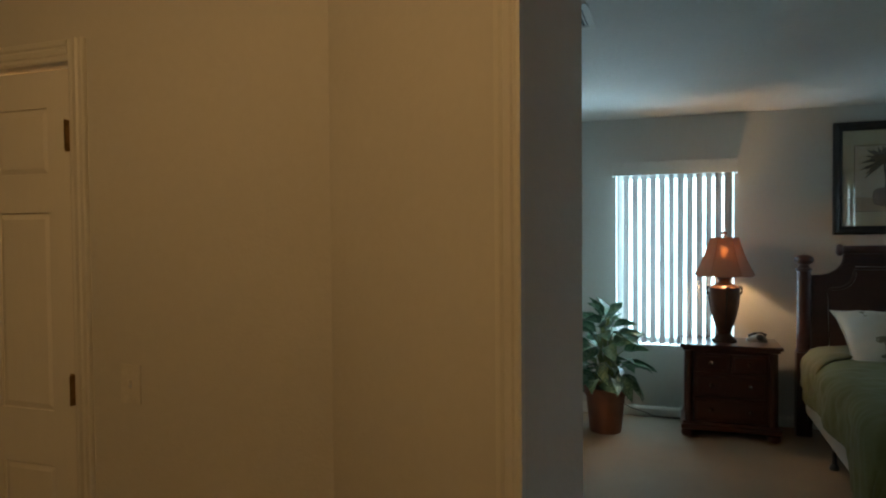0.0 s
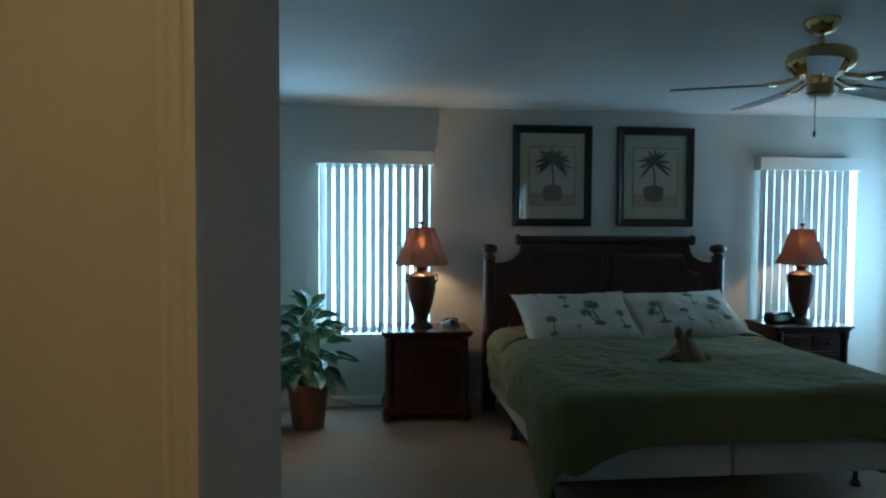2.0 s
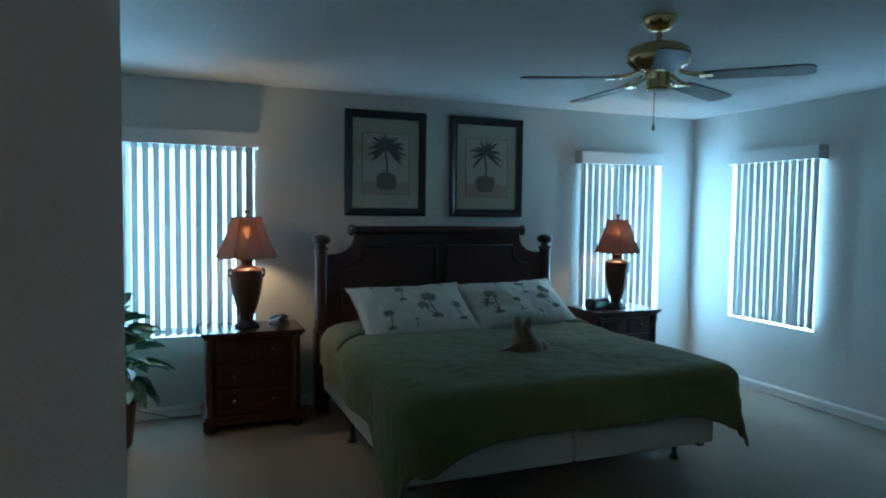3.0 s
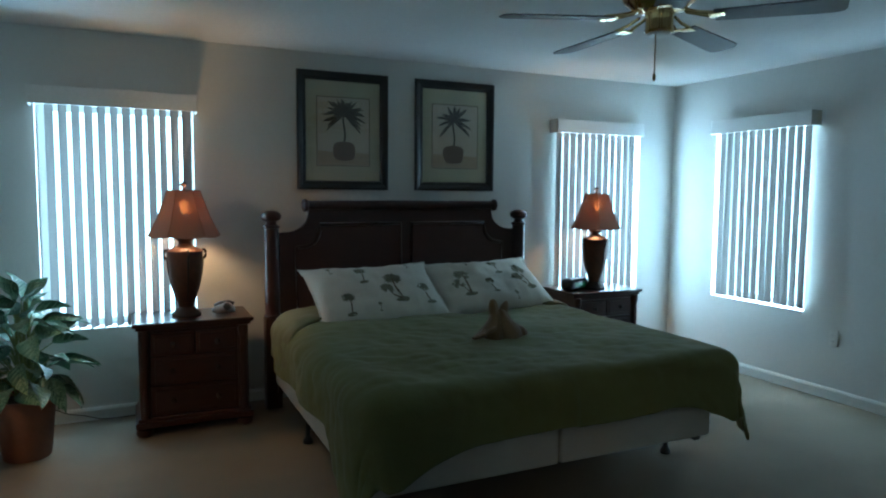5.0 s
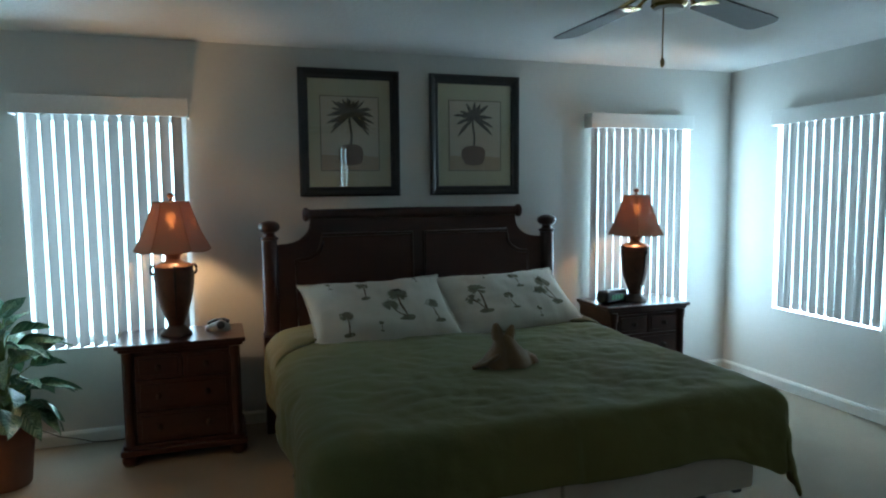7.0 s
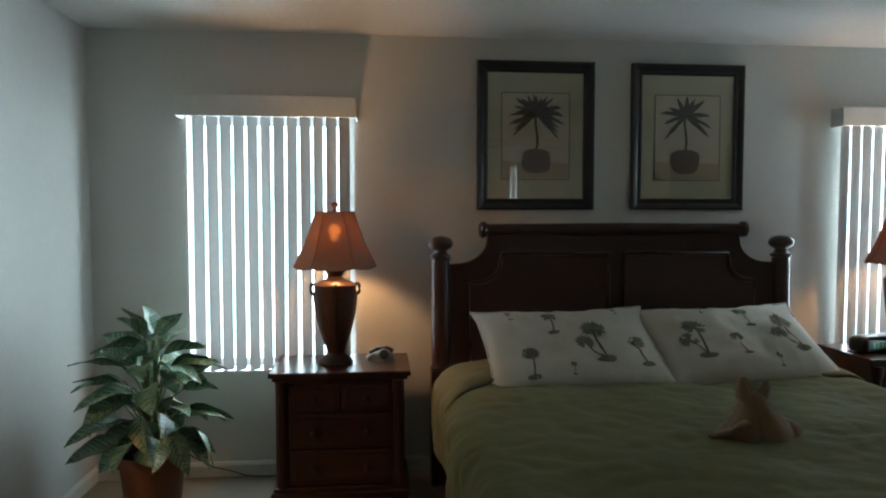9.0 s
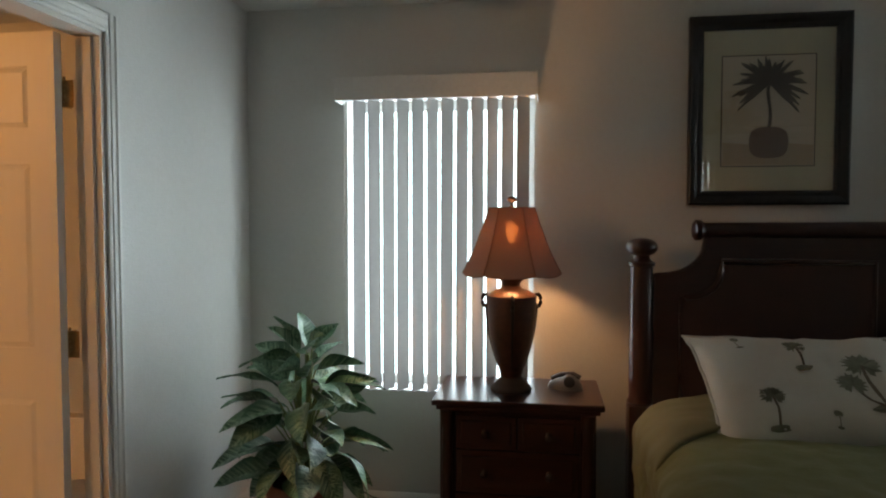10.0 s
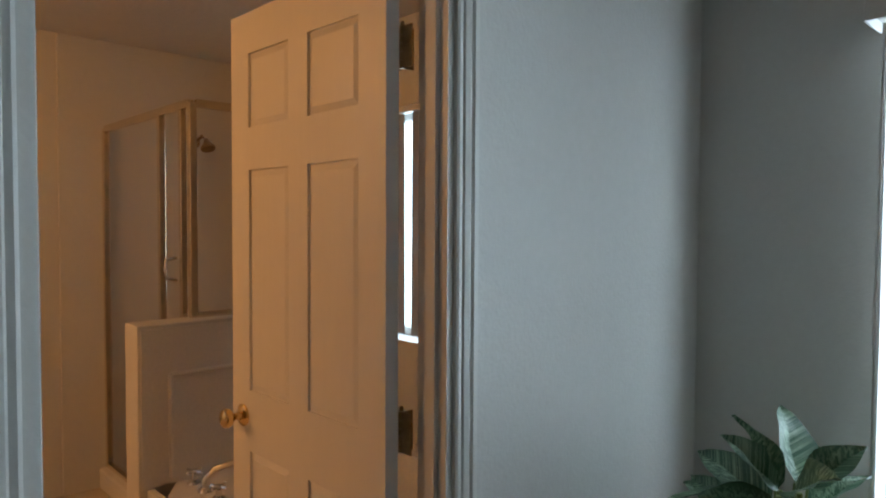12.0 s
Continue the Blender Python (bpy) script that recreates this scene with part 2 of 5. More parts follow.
def mesh_of(bm, name, mats, smooth=False):
    me = bpy.data.meshes.new(name)
    bmesh.ops.recalc_face_normals(bm, faces=bm.faces[:])
    for f in bm.faces:
        f.smooth = smooth
    if smooth:
        for e in bm.edges:
            e.smooth = not (len(e.link_faces) == 2 and e.calc_face_angle(0.0) > 0.75)
    bm.to_mesh(me)
    bm.free()
    for m in mats if isinstance(mats, (list, tuple)) else [mats]:
        me.materials.append(m)
    return me


def part(name, bm, mat, parent=None, label="", smooth=False):
    """Links a bmesh as one mesh object, under a thing or a part."""
    ob = new(name, mesh_of(bm, name, mat, smooth))
    if parent:
        ob.parent = parent
    if label:
        ob["label"] = label
    return ob


def thing(name, place, label, category, group="", turn=0.0):
    ob = new(name)
    ob.empty_display_size = 0.1
    ob.matrix_world = pose(*place, 0, 0, turn)
    return tagged(ob, label, category, group)


def box(bm, x0, x1, y0, y1, z0, z1, bevel=0.0, seg=2):
    r = bmesh.ops.create_cube(bm, size=1, matrix=Matrix.LocRotScale(((x0 + x1) / 2, (y0 + y1) / 2, (z0 + z1) / 2), None, (x1 - x0, y1 - y0, z1 - z0)))
    if bevel:
        es = list({e for v in r["verts"] for e in v.link_edges})
        bmesh.ops.bevel(bm, geom=es, offset=bevel, segments=seg, affect="EDGES", profile=0.6)
    return bm


def B(*a, **k):
    return box(bmesh.new(), *a, **k)


def lathe(profile, seg=32, bm=None, x=0.0, y=0.0, squash=1.0):
    """A turned solid from (radius, height) pairs."""
    bm = bm or bmesh.new()
    rings = []
    for r, z in profile:
        rings.append([bm.verts.new((x + r * math.cos(2 * math.pi * i / seg), y + squash * r * math.sin(2 * math.pi * i / seg), z)) for i in range(seg)])
    for a, b in zip(rings, rings[1:]):
        for i in range(seg):
            bm.faces.new((a[i], a[(i + 1) % seg], b[(i + 1) % seg], b[i]))
    bm.faces.new(rings[0][::-1])
    bm.faces.new(rings[-1])
    return bm


def tube(points, radius, seg=8, bm=None, taper=None):
    """A round bar along a line of points."""
    bm = bm or bmesh.new()
    pts = [Vector(p) for p in points]
    rings = []
    for i, p in enumerate(pts):
        d = (pts[min(i + 1, len(pts) - 1)] - pts[max(i - 1, 0)]).normalized()
        q = d.to_track_quat("Z", "Y")
        r = radius if taper is None else radius * (1 + (taper - 1) * i / (len(pts) - 1))
        rings.append([bm.verts.new(p + q @ Vector((r * math.cos(2 * math.pi * k / seg), r * math.sin(2 * math.pi * k / seg), 0))) for k in range(seg)])
    for a, b in zip(rings, rings[1:]):
        for k in range(seg):
            bm.faces.new((a[k], a[(k + 1) % seg], b[(k + 1) % seg], b[k]))
    bm.faces.new(rings[0][::-1])
    bm.faces.new(rings[-1])
    return bm


def prism(outline, y0, y1, bm=None, bevel=0.0):
    """An outline in x and z, drawn out from y0 to y1."""
    bm = bm or bmesh.new()
    f = bm.faces.new([bm.verts.new((x, y0, z)) for x, z in outline])
    r = bmesh.ops.extrude_face_region(bm, geom=[f])
    bmesh.ops.translate(bm, vec=(0, y1 - y0, 0), verts=[v for v in r["geom"] if isinstance(v, bmesh.types.BMVert)])
    if bevel:
        es = [e for e in bm.edges if abs(e.verts[0].co.y - e.verts[1].co.y) < 1e-6]
        bmesh.ops.bevel(bm, geom=es, offset=bevel, segments=2, affect="EDGES")
    return bm


def structure(name, bm, mat, label, category):
    ob = part(name, bm, mat)
    return tagged(ob, label, category, kind="structure")


def wall_bm(along, lo, hi, a, b, height, holes=()):
    """A wall from lo to hi along an axis ("x" or "y"), between a and b across it, with holes (lo, hi, bottom, top)."""
    bm = bmesh.new()

    def piece(u0, u1, z0, z1):
        if u1 - u0 > 1e-4 and z1 - z0 > 1e-4:
            box(bm, *((u0, u1, a, b) if along == "x" else (a, b, u0, u1)), z0, z1)
    u = lo
    for h0, h1, z0, z1 in sorted(holes):
        piece(u, h0, 0, height)
        piece(h0, h1, 0, z0)
        piece(h0, h1, z1, height)
        u = h1
    piece(u, hi, 0, height)
    return bm

# ---- the large structure ----
H = 2.44
NORTH, EAST, WEST, SOUTH = 6.40, 4.865, -0.69, 1.15
W_A, W_B, W_C, W_D = (-0.18, 0.72, 0.585, 2.0), (3.63, 4.475, 0.585, 2.0), (5.01, 5.895, 0.595, 2.0), (-2.75, -1.75, 0.885, 2.02)
BATH_DOOR = (4.515, 5.298)
structure("wall_north", wall_bm("x", -3.75, 5.065, NORTH, NORTH + 0.20, H, (W_A, W_B, W_D)), M_WALL, "off-white painted plaster wall behind the bed with deep window openings", "wall")
structure("wall_east", wall_bm("y", 1.03, NORTH, EAST, EAST + 0.20, H, (W_C,)), M_WALL, "off-white painted plaster wall with one deep window opening", "wall")
structure("wall_west", wall_bm("y", 2.32, NORTH, WEST - 0.09, WEST, H, ((*BATH_DOOR, 0, 2.04),)), M_WALL, "off-white painted wall with an open bathroom doorway", "wall")
structure("wall_hall", wall_bm("x", -2.95, -0.5445, 2.20, 2.32, H, ((-2.12, -1.41, 0, 2.04),)), M_WALL, "off-white hall wall under warm lamp light, with a closed door", "wall")
structure("wall_hall_east", wall_bm("y", -1.2, 1.26, 0.87, 0.99, H), M_WALL, "plain off-white hall wall", "wall")
structure("wall_hall_south", wall_bm("x", -2.95, 0.99, -1.32, -1.2, H), M_WALL, "plain off-white hall wall", "wall")
structure("wall_hall_west", wall_bm("y", -1.2, 2.2, -2.95, -2.83, H), M_WALL, "plain off-white hall wall", "wall")
structure("wall_south", wall_bm("x", 0.99, EAST, 1.03, SOUTH, H, ((2.56, 2.82, 1.30, 2.16),)), M_WALL, "plain off-white bedroom wall with a narrow window", "wall")
structure("wall_bath_west", wall_bm("y", 2.32, NORTH, -3.75, -3.63, H), M_WALL, "plain off-white bathroom wall", "wall")
# the slanted wall between hall and bedroom, with the doorway through which the walk goes
SLANT = Matrix.Translation((-0.553, 2.20, 0)) @ Matrix.Rotation(math.atan2(-0.556, 0.831), 4, "Z")
DOORWAY = (0.706, 1.516)
ob = structure("wall_slanted", wall_bm("x", 0.0, 1.75, 0.0, 0.148, H, ((*DOORWAY, 0, 2.05),)), M_WALL, "slanted off-white wall with a doorway between hall and bedroom", "wall")
ob.matrix_world = SLANT
structure("floor", B(-0.79, 5.065, -1.32, 6.6, -0.12, 0.0), M_CARPET, "beige cut-pile carpet with soft tread marks", "floor")
structure("floor_hall", B(-2.95, -0.79, -1.32, 2.32, -0.12, 0.0), M_CARPET, "beige cut-pile carpet of the hall", "floor")
structure("floor_bath", B(-3.75, -0.79, 2.32, 6.6, -0.12, -0.002), M_TILE, "beige bathroom floor tiles", "floor")
structure("ceiling", B(-3.75, 5.065, -1.32, 6.6, H, H + 0.12), M_CEIL, "white textured flat ceiling", "ceiling")


def baseboard(name, m, length):
    bm = bmesh.new()
    prof = [(0, 0), (0.014, 0), (0.014, 0.062), (0.009, 0.074), (0.004, 0.082), (0, 0.082)]
    a = [bm.verts.new((0, -d, z)) for d, z in prof]
    b = [bm.verts.new((length, -d, z)) for d, z in prof]
    for i in range(len(prof)):
        j = (i + 1) % len(prof)
        bm.faces.new((a[i], a[j], b[j], b[i]))
    bm.faces.new(a)
    bm.faces.new(b[::-1])
    ob = structure(name, bm, M_TRIM, "white painted baseboard along the carpet", "baseboard")
    ob.matrix_world = m


baseboard("baseboard_north", pose(WEST, NORTH, 0), EAST - WEST)
baseboard("baseboard_east", pose(EAST, NORTH - 0.014, 0, 0, 0, -90), NORTH - SOUTH - 0.03)
baseboard("baseboard_west", pose(WEST, BATH_DOOR[1] + 0.075, 0, 0, 0, 90), NORTH - 0.014 - BATH_DOOR[1] - 0.075)
baseboard("baseboard_west_b", pose(WEST, 2.36, 0, 0, 0, 90), BATH_DOOR[0] - 0.075 - 2.36)
baseboard("baseboard_hall", pose(-1.345, 2.2, 0), 0.76)
baseboard("baseboard_slant", SLANT @ pose(0.02, 0, 0), DOORWAY[0] - 0.08)


def casing_bm(length, w=0.062):
    """A moulded door casing along z, its back on y = 0, its inner edge on x = 0 and its outer one at w."""
    prof = [(0.0, 0.0), (0.0, 0.009), (0.006, 0.012), (0.016, 0.010), (0.020, 0.014), (0.034, 0.016), (0.040, 0.012), (0.046, 0.017), (w - 0.004, 0.017), (w, 0.012), (w, 0.0)]
    bm = bmesh.new()
    a = [bm.verts.new((x, -y, 0)) for x, y in prof]
    b = [bm.verts.new((x, -y, length)) for x, y in prof]
    for i in range(len(prof)):
        j = (i + 1) % len(prof)
        bm.faces.new((a[i], a[j], b[j], b[i]))
    bm.faces.new(a)
    bm.faces.new(b[::-1])
    return bm


def casing_set(name, m, width, height, label):
    """Casing of three pieces round an opening that begins at the frame m's origin and runs along its x."""
    ob = tagged(new(name), label, "door casing", kind="structure")
    ob.matrix_world = m
    right = part("casing_side", casing_bm(height + 0.062), M_TRIM, ob)
    right.matrix_local = pose(width, 0, 0)
    bm = casing_bm(height + 0.062)
    bmesh.ops.scale(bm, vec=(-1, 1, 1), verts=bm.verts)
    part("casing_side", bm, M_TRIM, ob)
    bm = casing_bm(width)
    bmesh.ops.transform(bm, matrix=Matrix(((0, 0, 1, 0), (0, 1, 0, 0), (1, 0, 0, height), (0, 0, 0, 1))), verts=bm.verts)
    part("casing_head", bm, M_TRIM, ob)
    return ob


casing_set("trim_slanted_doorway", SLANT @ pose(DOORWAY[0], 0, 0), DOORWAY[1] - DOORWAY[0], 2.05, "white moulded casing round the slanted doorway on the hall side")
casing_set("trim_bath_doorway", pose(WEST, BATH_DOOR[0], 0, 0, 0, 90), BATH_DOOR[1] - BATH_DOOR[0], 2.04, "white moulded casing round the bathroom doorway")
casing_set("trim_hall_door", pose(-2.12, 2.2, 0), 0.71, 2.04, "white moulded casing round the hall door")
# jamb lining and stop of the bathroom doorway
jm = tagged(new("trim_bath_jamb"), "white painted door jamb with a stop strip", "door jamb", kind="structure")
part("jamb_side", B(WEST - 0.09, WEST, BATH_DOOR[1] - 0.018, BATH_DOOR[1] - 0.0005, 0, 2.022), M_TRIM, jm)
part("jamb_side", B(WEST - 0.09, WEST, BATH_DOOR[0] + 0.0005, BATH_DOOR[0] + 0.018, 0, 2.022), M_TRIM, jm)
part("jamb_head", B(WEST - 0.09, WEST, BATH_DOOR[0] + 0.001, BATH_DOOR[1] - 0.001, 2.022, 2.0395), M_TRIM, jm)
part("stop_strip", B(WEST - 0.060, WEST - 0.025, BATH_DOOR[1] - 0.030, BATH_DOOR[1] - 0.0175, 0, 2.021, 0.002), M_TRIM, jm)
part("stop_strip", B(WEST - 0.060, WEST - 0.025, BATH_DOOR[0] + 0.0175, BATH_DOOR[0] + 0.030, 0, 2.021, 0.002), M_TRIM, jm)

# ---- doors ----


def door_leaf_bm(w, h=2.01, t=0.035):
    """A six-panel moulded leaf from x = 0 to w, with both faces worked, and y from 0 to t."""
    bm = bmesh.new()
    box(bm, 0, w, 0.007, t - 0.007, 0, h)
    st, mid = 0.095, 0.085
    x1, x2 = (w - mid) / 2, (w + mid) / 2
    rows = [(0.20, 0.81), (0.98, 1.585), (1.70, 1.90)]
    for y0, y1 in ((0, 0.007), (t - 0.007, t)):
        box(bm, 0, st, y0, y1, 0, h)
        box(bm, w - st, w, y0, y1, 0, h)
        box(bm, x1, x2, y0, y1, 0, h)
        z = 0
        for a, b in rows + [(h, h)]:
            box(bm, st, x1, y0, y1, z, a)
            box(bm, x2, w - st, y0, y1, z, a)
            z = b
        for a, b in rows:
            for p, q in ((st, x1), (x2, w - st)):
                e = 0.020
                out = y0 == 0
                yb, yf = (0.007, 0.0015) if out else (t - 0.007, t - 0.0015)
                lo = [bm.verts.new((x, yb, z)) for x, z in ((p + 0.004, a + 0.004), (q - 0.004, a + 0.004), (q - 0.004, b - 0.004), (p + 0.004, b - 0.004))]
                hi = [bm.verts.new((x, yf, z)) for x, z in ((p + e, a + e), (q - e, a + e), (q - e, b - e), (p + e, b - e))]
                for i in range(4):
                    bm.faces.new((lo[i], lo[(i + 1) % 4], hi[(i + 1) % 4], hi[i]))
                bm.faces.new(hi)
    return bm


def hinge_bm():
    bm = bmesh.new()
    box(bm, -0.032, 0.0, -0.0025, 0.0, -0.045, 0.045, 0.001)
    box(bm, -0.0025, 0.0, -0.032, 0.0, -0.045, 0.045, 0.001)
    for k in range(5):
        lathe([(0.0068, -0.045 + 0.018 * k + 0.0006), (0.0068, -0.045 + 0.018 * (k + 1) - 0.0006)], 12, bm, 0.004, -0.004)
    lathe([(0.003, 0.045), (0.005, 0.048), (0.004, 0.055), (0.001, 0.057)], 10, bm, 0.004, -0.004)
    return bm


def knob_bm():
    bm = lathe([(0.031, 0.0), (0.031, 0.004), (0.026, 0.008), (0.012, 0.011), (0.010, 0.028), (0.014, 0.034), (0.024, 0.041), (0.027, 0.052), (0.024, 0.061), (0.014, 0.066), (0.001, 0.067)], 24)
    return bm


def knob_pair(parent, x, y_front, y_back, z):
    a = part("door_knob", knob_bm(), M_BRASS, parent, "polished brass door knob", True)
    a.matrix_local = pose(x, y_front, z, 90, 0, 0)
    b = part("door_knob", knob_bm(), M_BRASS, parent, "polished brass door knob", True)
    b.matrix_local = pose(x, y_back, z, -90, 0, 0)


# bathroom door, swung open into the bathroom; its leaf runs from the hinge along its own x
door_1 = tagged(new("door_1"), "white six-panel bathroom door standing wide open", "door", kind="structure")
door_1.matrix_world = pose(-0.800, 5.240, 0.012, 0, 0, 180.0 + 1.0)
part("door_leaf", door_leaf_bm(0.68), M_DOOR, door_1)
knob_pair(door_1, 0.62, 0.0, 0.035, 0.905)
for z in (0.25, 0.988, 1.817):
    h = part("hinge", hinge_bm(), M_HINGE, door_1, "aged brass butt hinge")
    h.matrix_local = pose(-0.004, -0.006, z, 0, 0, 0)

door_2 = tagged(new("door_2"), "closed white six-panel hall door with brass hinges", "door", kind="structure")
door_2.matrix_world = pose(-2.115, 2.203, 0.01)
part("door_leaf", door_leaf_bm(0.70), M_DOOR, door_2)
knob_pair(door_2, 0.06, 0.0, 0.035, 0.92)
for z in (0.25, 1.055, 1.81):
    h = part("hinge", hinge_bm(), M_HINGE, door_2, "aged brass butt hinge")
    h.matrix_local = pose(0.708, 0.0, z)

# ---- windows and blinds ----


def window(name, m, w, z0, z1, label):
    """Frame, panes and sill in an opening w wide; the frame m's x runs along the wall, y out of the room, its origin on the inner face."""
    ob = tagged(new(name), label, "window", kind="structure")
    ob.matrix_world = m
    f, y0, y1 = 0.045, 0.12, 0.165
    fr = bmesh.new()
    box(fr, 0.001, f, y0, y1, z0 + 0.001, z1 - 0.001)
    box(fr, w - f, w - 0.001, y0, y1, z0 + 0.001, z1 - 0.001)
    box(fr, f, w - f, y0, y1, z0 + 0.001, z0 + f)
    box(fr, f, w - f, y0, y1, z1 - f, z1 - 0.001)
    part("window_frame", fr, M_PVC, ob)
    for a, b in ((z0 + f, z1 - f),):
        p = part("pane", B(f, w - f, y0 + 0.018, y0 + 0.024, a, b), M_PANE, ob)
        p.visible_shadow = False
    part("window_sill", B(0.001, w - 0.001, -0.012, y0 - 0.001, z0 - 0.006, z0 + 0.008, 0.003), M_SILL, ob)
    return ob


def slat_mesh(name, width, length):
    """A vinyl slat: a shallow arc across, hung from z = 0 downwards, with a slot at its top."""
    bm = bmesh.new()
    n, t = 6, 0.0012
    rings = []
    for z in (0.0, -0.012, -length * 0.5, -length):
        ring = []
        for side in (1, -1):
            for i in range(n + 1):
                s = (i / n - 0.5) * side
                wz = width if z < -0.005 else width * 0.9
                ring.append(bm.verts.new((s * wz, 0.006 * (1 - 4 * s * s) + side * t / 2, z)))
        rings.append(ring)
    k = len(rings[0])
    for a, b in zip(rings, rings[1:]):
        for i in range(k):
            bm.faces.new((a[i], a[(i + 1) % k], b[(i + 1) % k], b[i]))
    bm.faces.new(rings[0][::-1])
    bm.faces.new(rings[-1])
    return mesh_of(bm, name, M_SLAT, True)


def vertical_blind(m, w, z0, z1, turns, count, label, depth=-0.040, gap=(0.05, 0.0), skip=(), valance=True, width=0.080, wand_x=None):
    """Vertical blind in an opening: valance and head rail above, slats below that are each turned a little differently."""
    ob = tagged(new("vertical_blind"), label, "blind", "vertical blinds at the windows")
    ob.matrix_world = m
    if valance:
        v = bmesh.new()
        box(v, -0.012, w + 0.012, depth - 0.050, depth - 0.043, z1 - 0.034, z1 + 0.072, 0.002)
        box(v, -0.012, w + 0.012, depth - 0.043, -0.002, z1 + 0.066, z1 + 0.072)
        part("valance", v, M_VALANCE, ob, "plain off-white vinyl valance")
        for x in (-0.018, w + 0.012):
            part("valance_clip", B(x, x + 0.006, depth - 0.051, -0.002, z1 - 0.036, z1 + 0.074, 0.0015), M_VALANCE, ob)
    part("head_rail", B(0.006, w - 0.006, depth - 0.022, depth + 0.022, z1 - 0.030, z1 + 0.020, 0.003), M_VALANCE, ob)
    length = z1 - 0.028 - (z0 + 0.032)
    me = slat_mesh("slat", width, length)
    a, b = gap
    pitch = (w - a - b) / count
    for i in range(count):
        if i in skip:
            continue
        s = new("slat", me)
        s.parent = ob
        s.matrix_local = pose(a + pitch * (i + 0.5), depth, z1 - 0.029, random.uniform(-0.25, 0.25), random.uniform(-0.2, 0.2), turns[0] + (turns[1] - turns[0]) * i / max(count - 1, 1) + random.uniform(-4, 4))
    if wand_x is not None:
        part("wand", tube([(wand_x, depth - 0.05, z1 - 0.05), (wand_x - 0.004, depth - 0.052, z1 - 0.8), (wand_x - 0.002, depth - 0.05, z0 + 0.12)], 0.004), M_VALANCE, ob)
    return ob


M_OUT = material("bright_overcast_distance", (0.5, 0.5, 0.5), 1.0, emission=(0.70, 0.92, 1.0), strength=5.0)
structure("backdrop_north", B(-4.5, 6.0, 7.30, 7.32, -0.5, 3.2), M_OUT, "bright hazy distance outside the windows", "backdrop")
structure("backdrop_east", B(5.70, 5.72, 3.4, 7.2, -0.5, 3.2), M_OUT, "bright hazy distance outside the windows", "backdrop")
structure("backdrop_south", B(1.5, 4.2, 0.40, 0.42, -0.5, 3.2), M_OUT, "bright hazy distance outside the windows", "backdrop")
window("window_1", pose(W_A[0], NORTH, 0), W_A[1] - W_A[0], W_A[2], W_A[3], "white vinyl window glowing with daylight behind blinds")
window("window_2", pose(W_B[0], NORTH, 0), W_B[1] - W_B[0], W_B[2], W_B[3], "white vinyl window glowing with daylight behind blinds")
window("window_3", pose(EAST, W_C[1], 0, 0, 0, -90), W_C[1] - W_C[0], W_C[2], W_C[3], "white vinyl window glowing with daylight behind blinds")
window("window_4", pose(W_D[0], NORTH, 0), W_D[1] - W_D[0], W_D[2], W_D[3], "bathroom window above the tub with white blinds")
window("window_5", pose(2.82, SOUTH, 0, 0, 0, 180), 0.26, 1.30, 2.16, "narrow white window with vertical blinds")
vertical_blind(pose(W_A[0], NORTH, 0), 0.90, W_A[2], W_A[3], (62, 52), 12, "off-white vertical blind with half-open slats, backlit by daylight", gap=(0.055, 0.015), width=0.082, wand_x=0.03, depth=-0.106)
vertical_blind(pose(3.533, NORTH, 0), 0.875, W_B[2], W_B[3], (13, 13), 12, "off-white vertical blind, slats nearly closed, behind the table lamp", gap=(0.0, 0.045), width=0.076, depth=-0.062)
vertical_blind(pose(EAST, 5.845, 0, 0, 0, -90), 0.885, W_C[2], W_C[3], (-13, -13), 12, "off-white vertical blind with half-open slats on the side wall", gap=(0.045, 0.0), width=0.076, depth=-0.062)
vertical_blind(pose(W_D[0], NORTH, 0), 1.0, W_D[2], W_D[3], (6, 6), 13, "closed white vertical blind at the bathroom window", gap=(0.035, 0.0), skip=(7,), valance=False, depth=0.03)
vertical_blind(pose(2.82, SOUTH, 0, 0, 0, 180), 0.26, 1.30, 2.16, (70, 70), 4, "half-open white vertical blind at the narrow window", gap=(0.0, 0.0))

# ---- bed ----
BX, BW = 2.14, 0.965          # the bed's middle line and half its width
BED_HEAD, BED_FOOT = 6.13, 4.20
bed = thing("bed", (BX, 6.2, 0), "king-size bed with a dark cherry headboard of panels and ball-topped posts", "bed")


def post_bm():
    bm = bmesh.new()
    box(bm, -0.052, 0.052, -0.052, 0.052, 0.0, 0.62, 0.006)
    lathe([(0.050, 0.62), (0.056, 0.632), (0.047, 0.65), (0.049, 0.70), (0.049, 1.18), (0.047, 1.215), (0.057, 1.222), (0.057, 1.234), (0.044, 1.240), (0.034, 1.252), (0.034, 1.262),
           (0.050, 1.270), (0.065, 1.284), (0.068, 1.302), (0.060, 1.320), (0.042, 1.332), (0.018, 1.338), (0.001, 1.339)], 28, bm)
    return bm


for s in (-1, 1):
    p = part("post", post_bm(), M_WOODV, bed, "turned dark wood bedpost with a flattened ball", True)
    p.matrix_local = pose(s * 0.96, 0, 0)


def headboard_outline():
    """Outline with concave shoulders, in x and z."""
    right = [(0.915, 0.30), (0.915, 1.185), (0.895, 1.190)]
    for i in range(9):
        a = radians(90 * i / 8)
        right.append((0.875 - 0.165 * math.sin(a), 1.315 - 0.125 * math.cos(a)))
    right.append((0.705, 1.355))
    return right + [(-x, z) for x, z in right[::-1]]


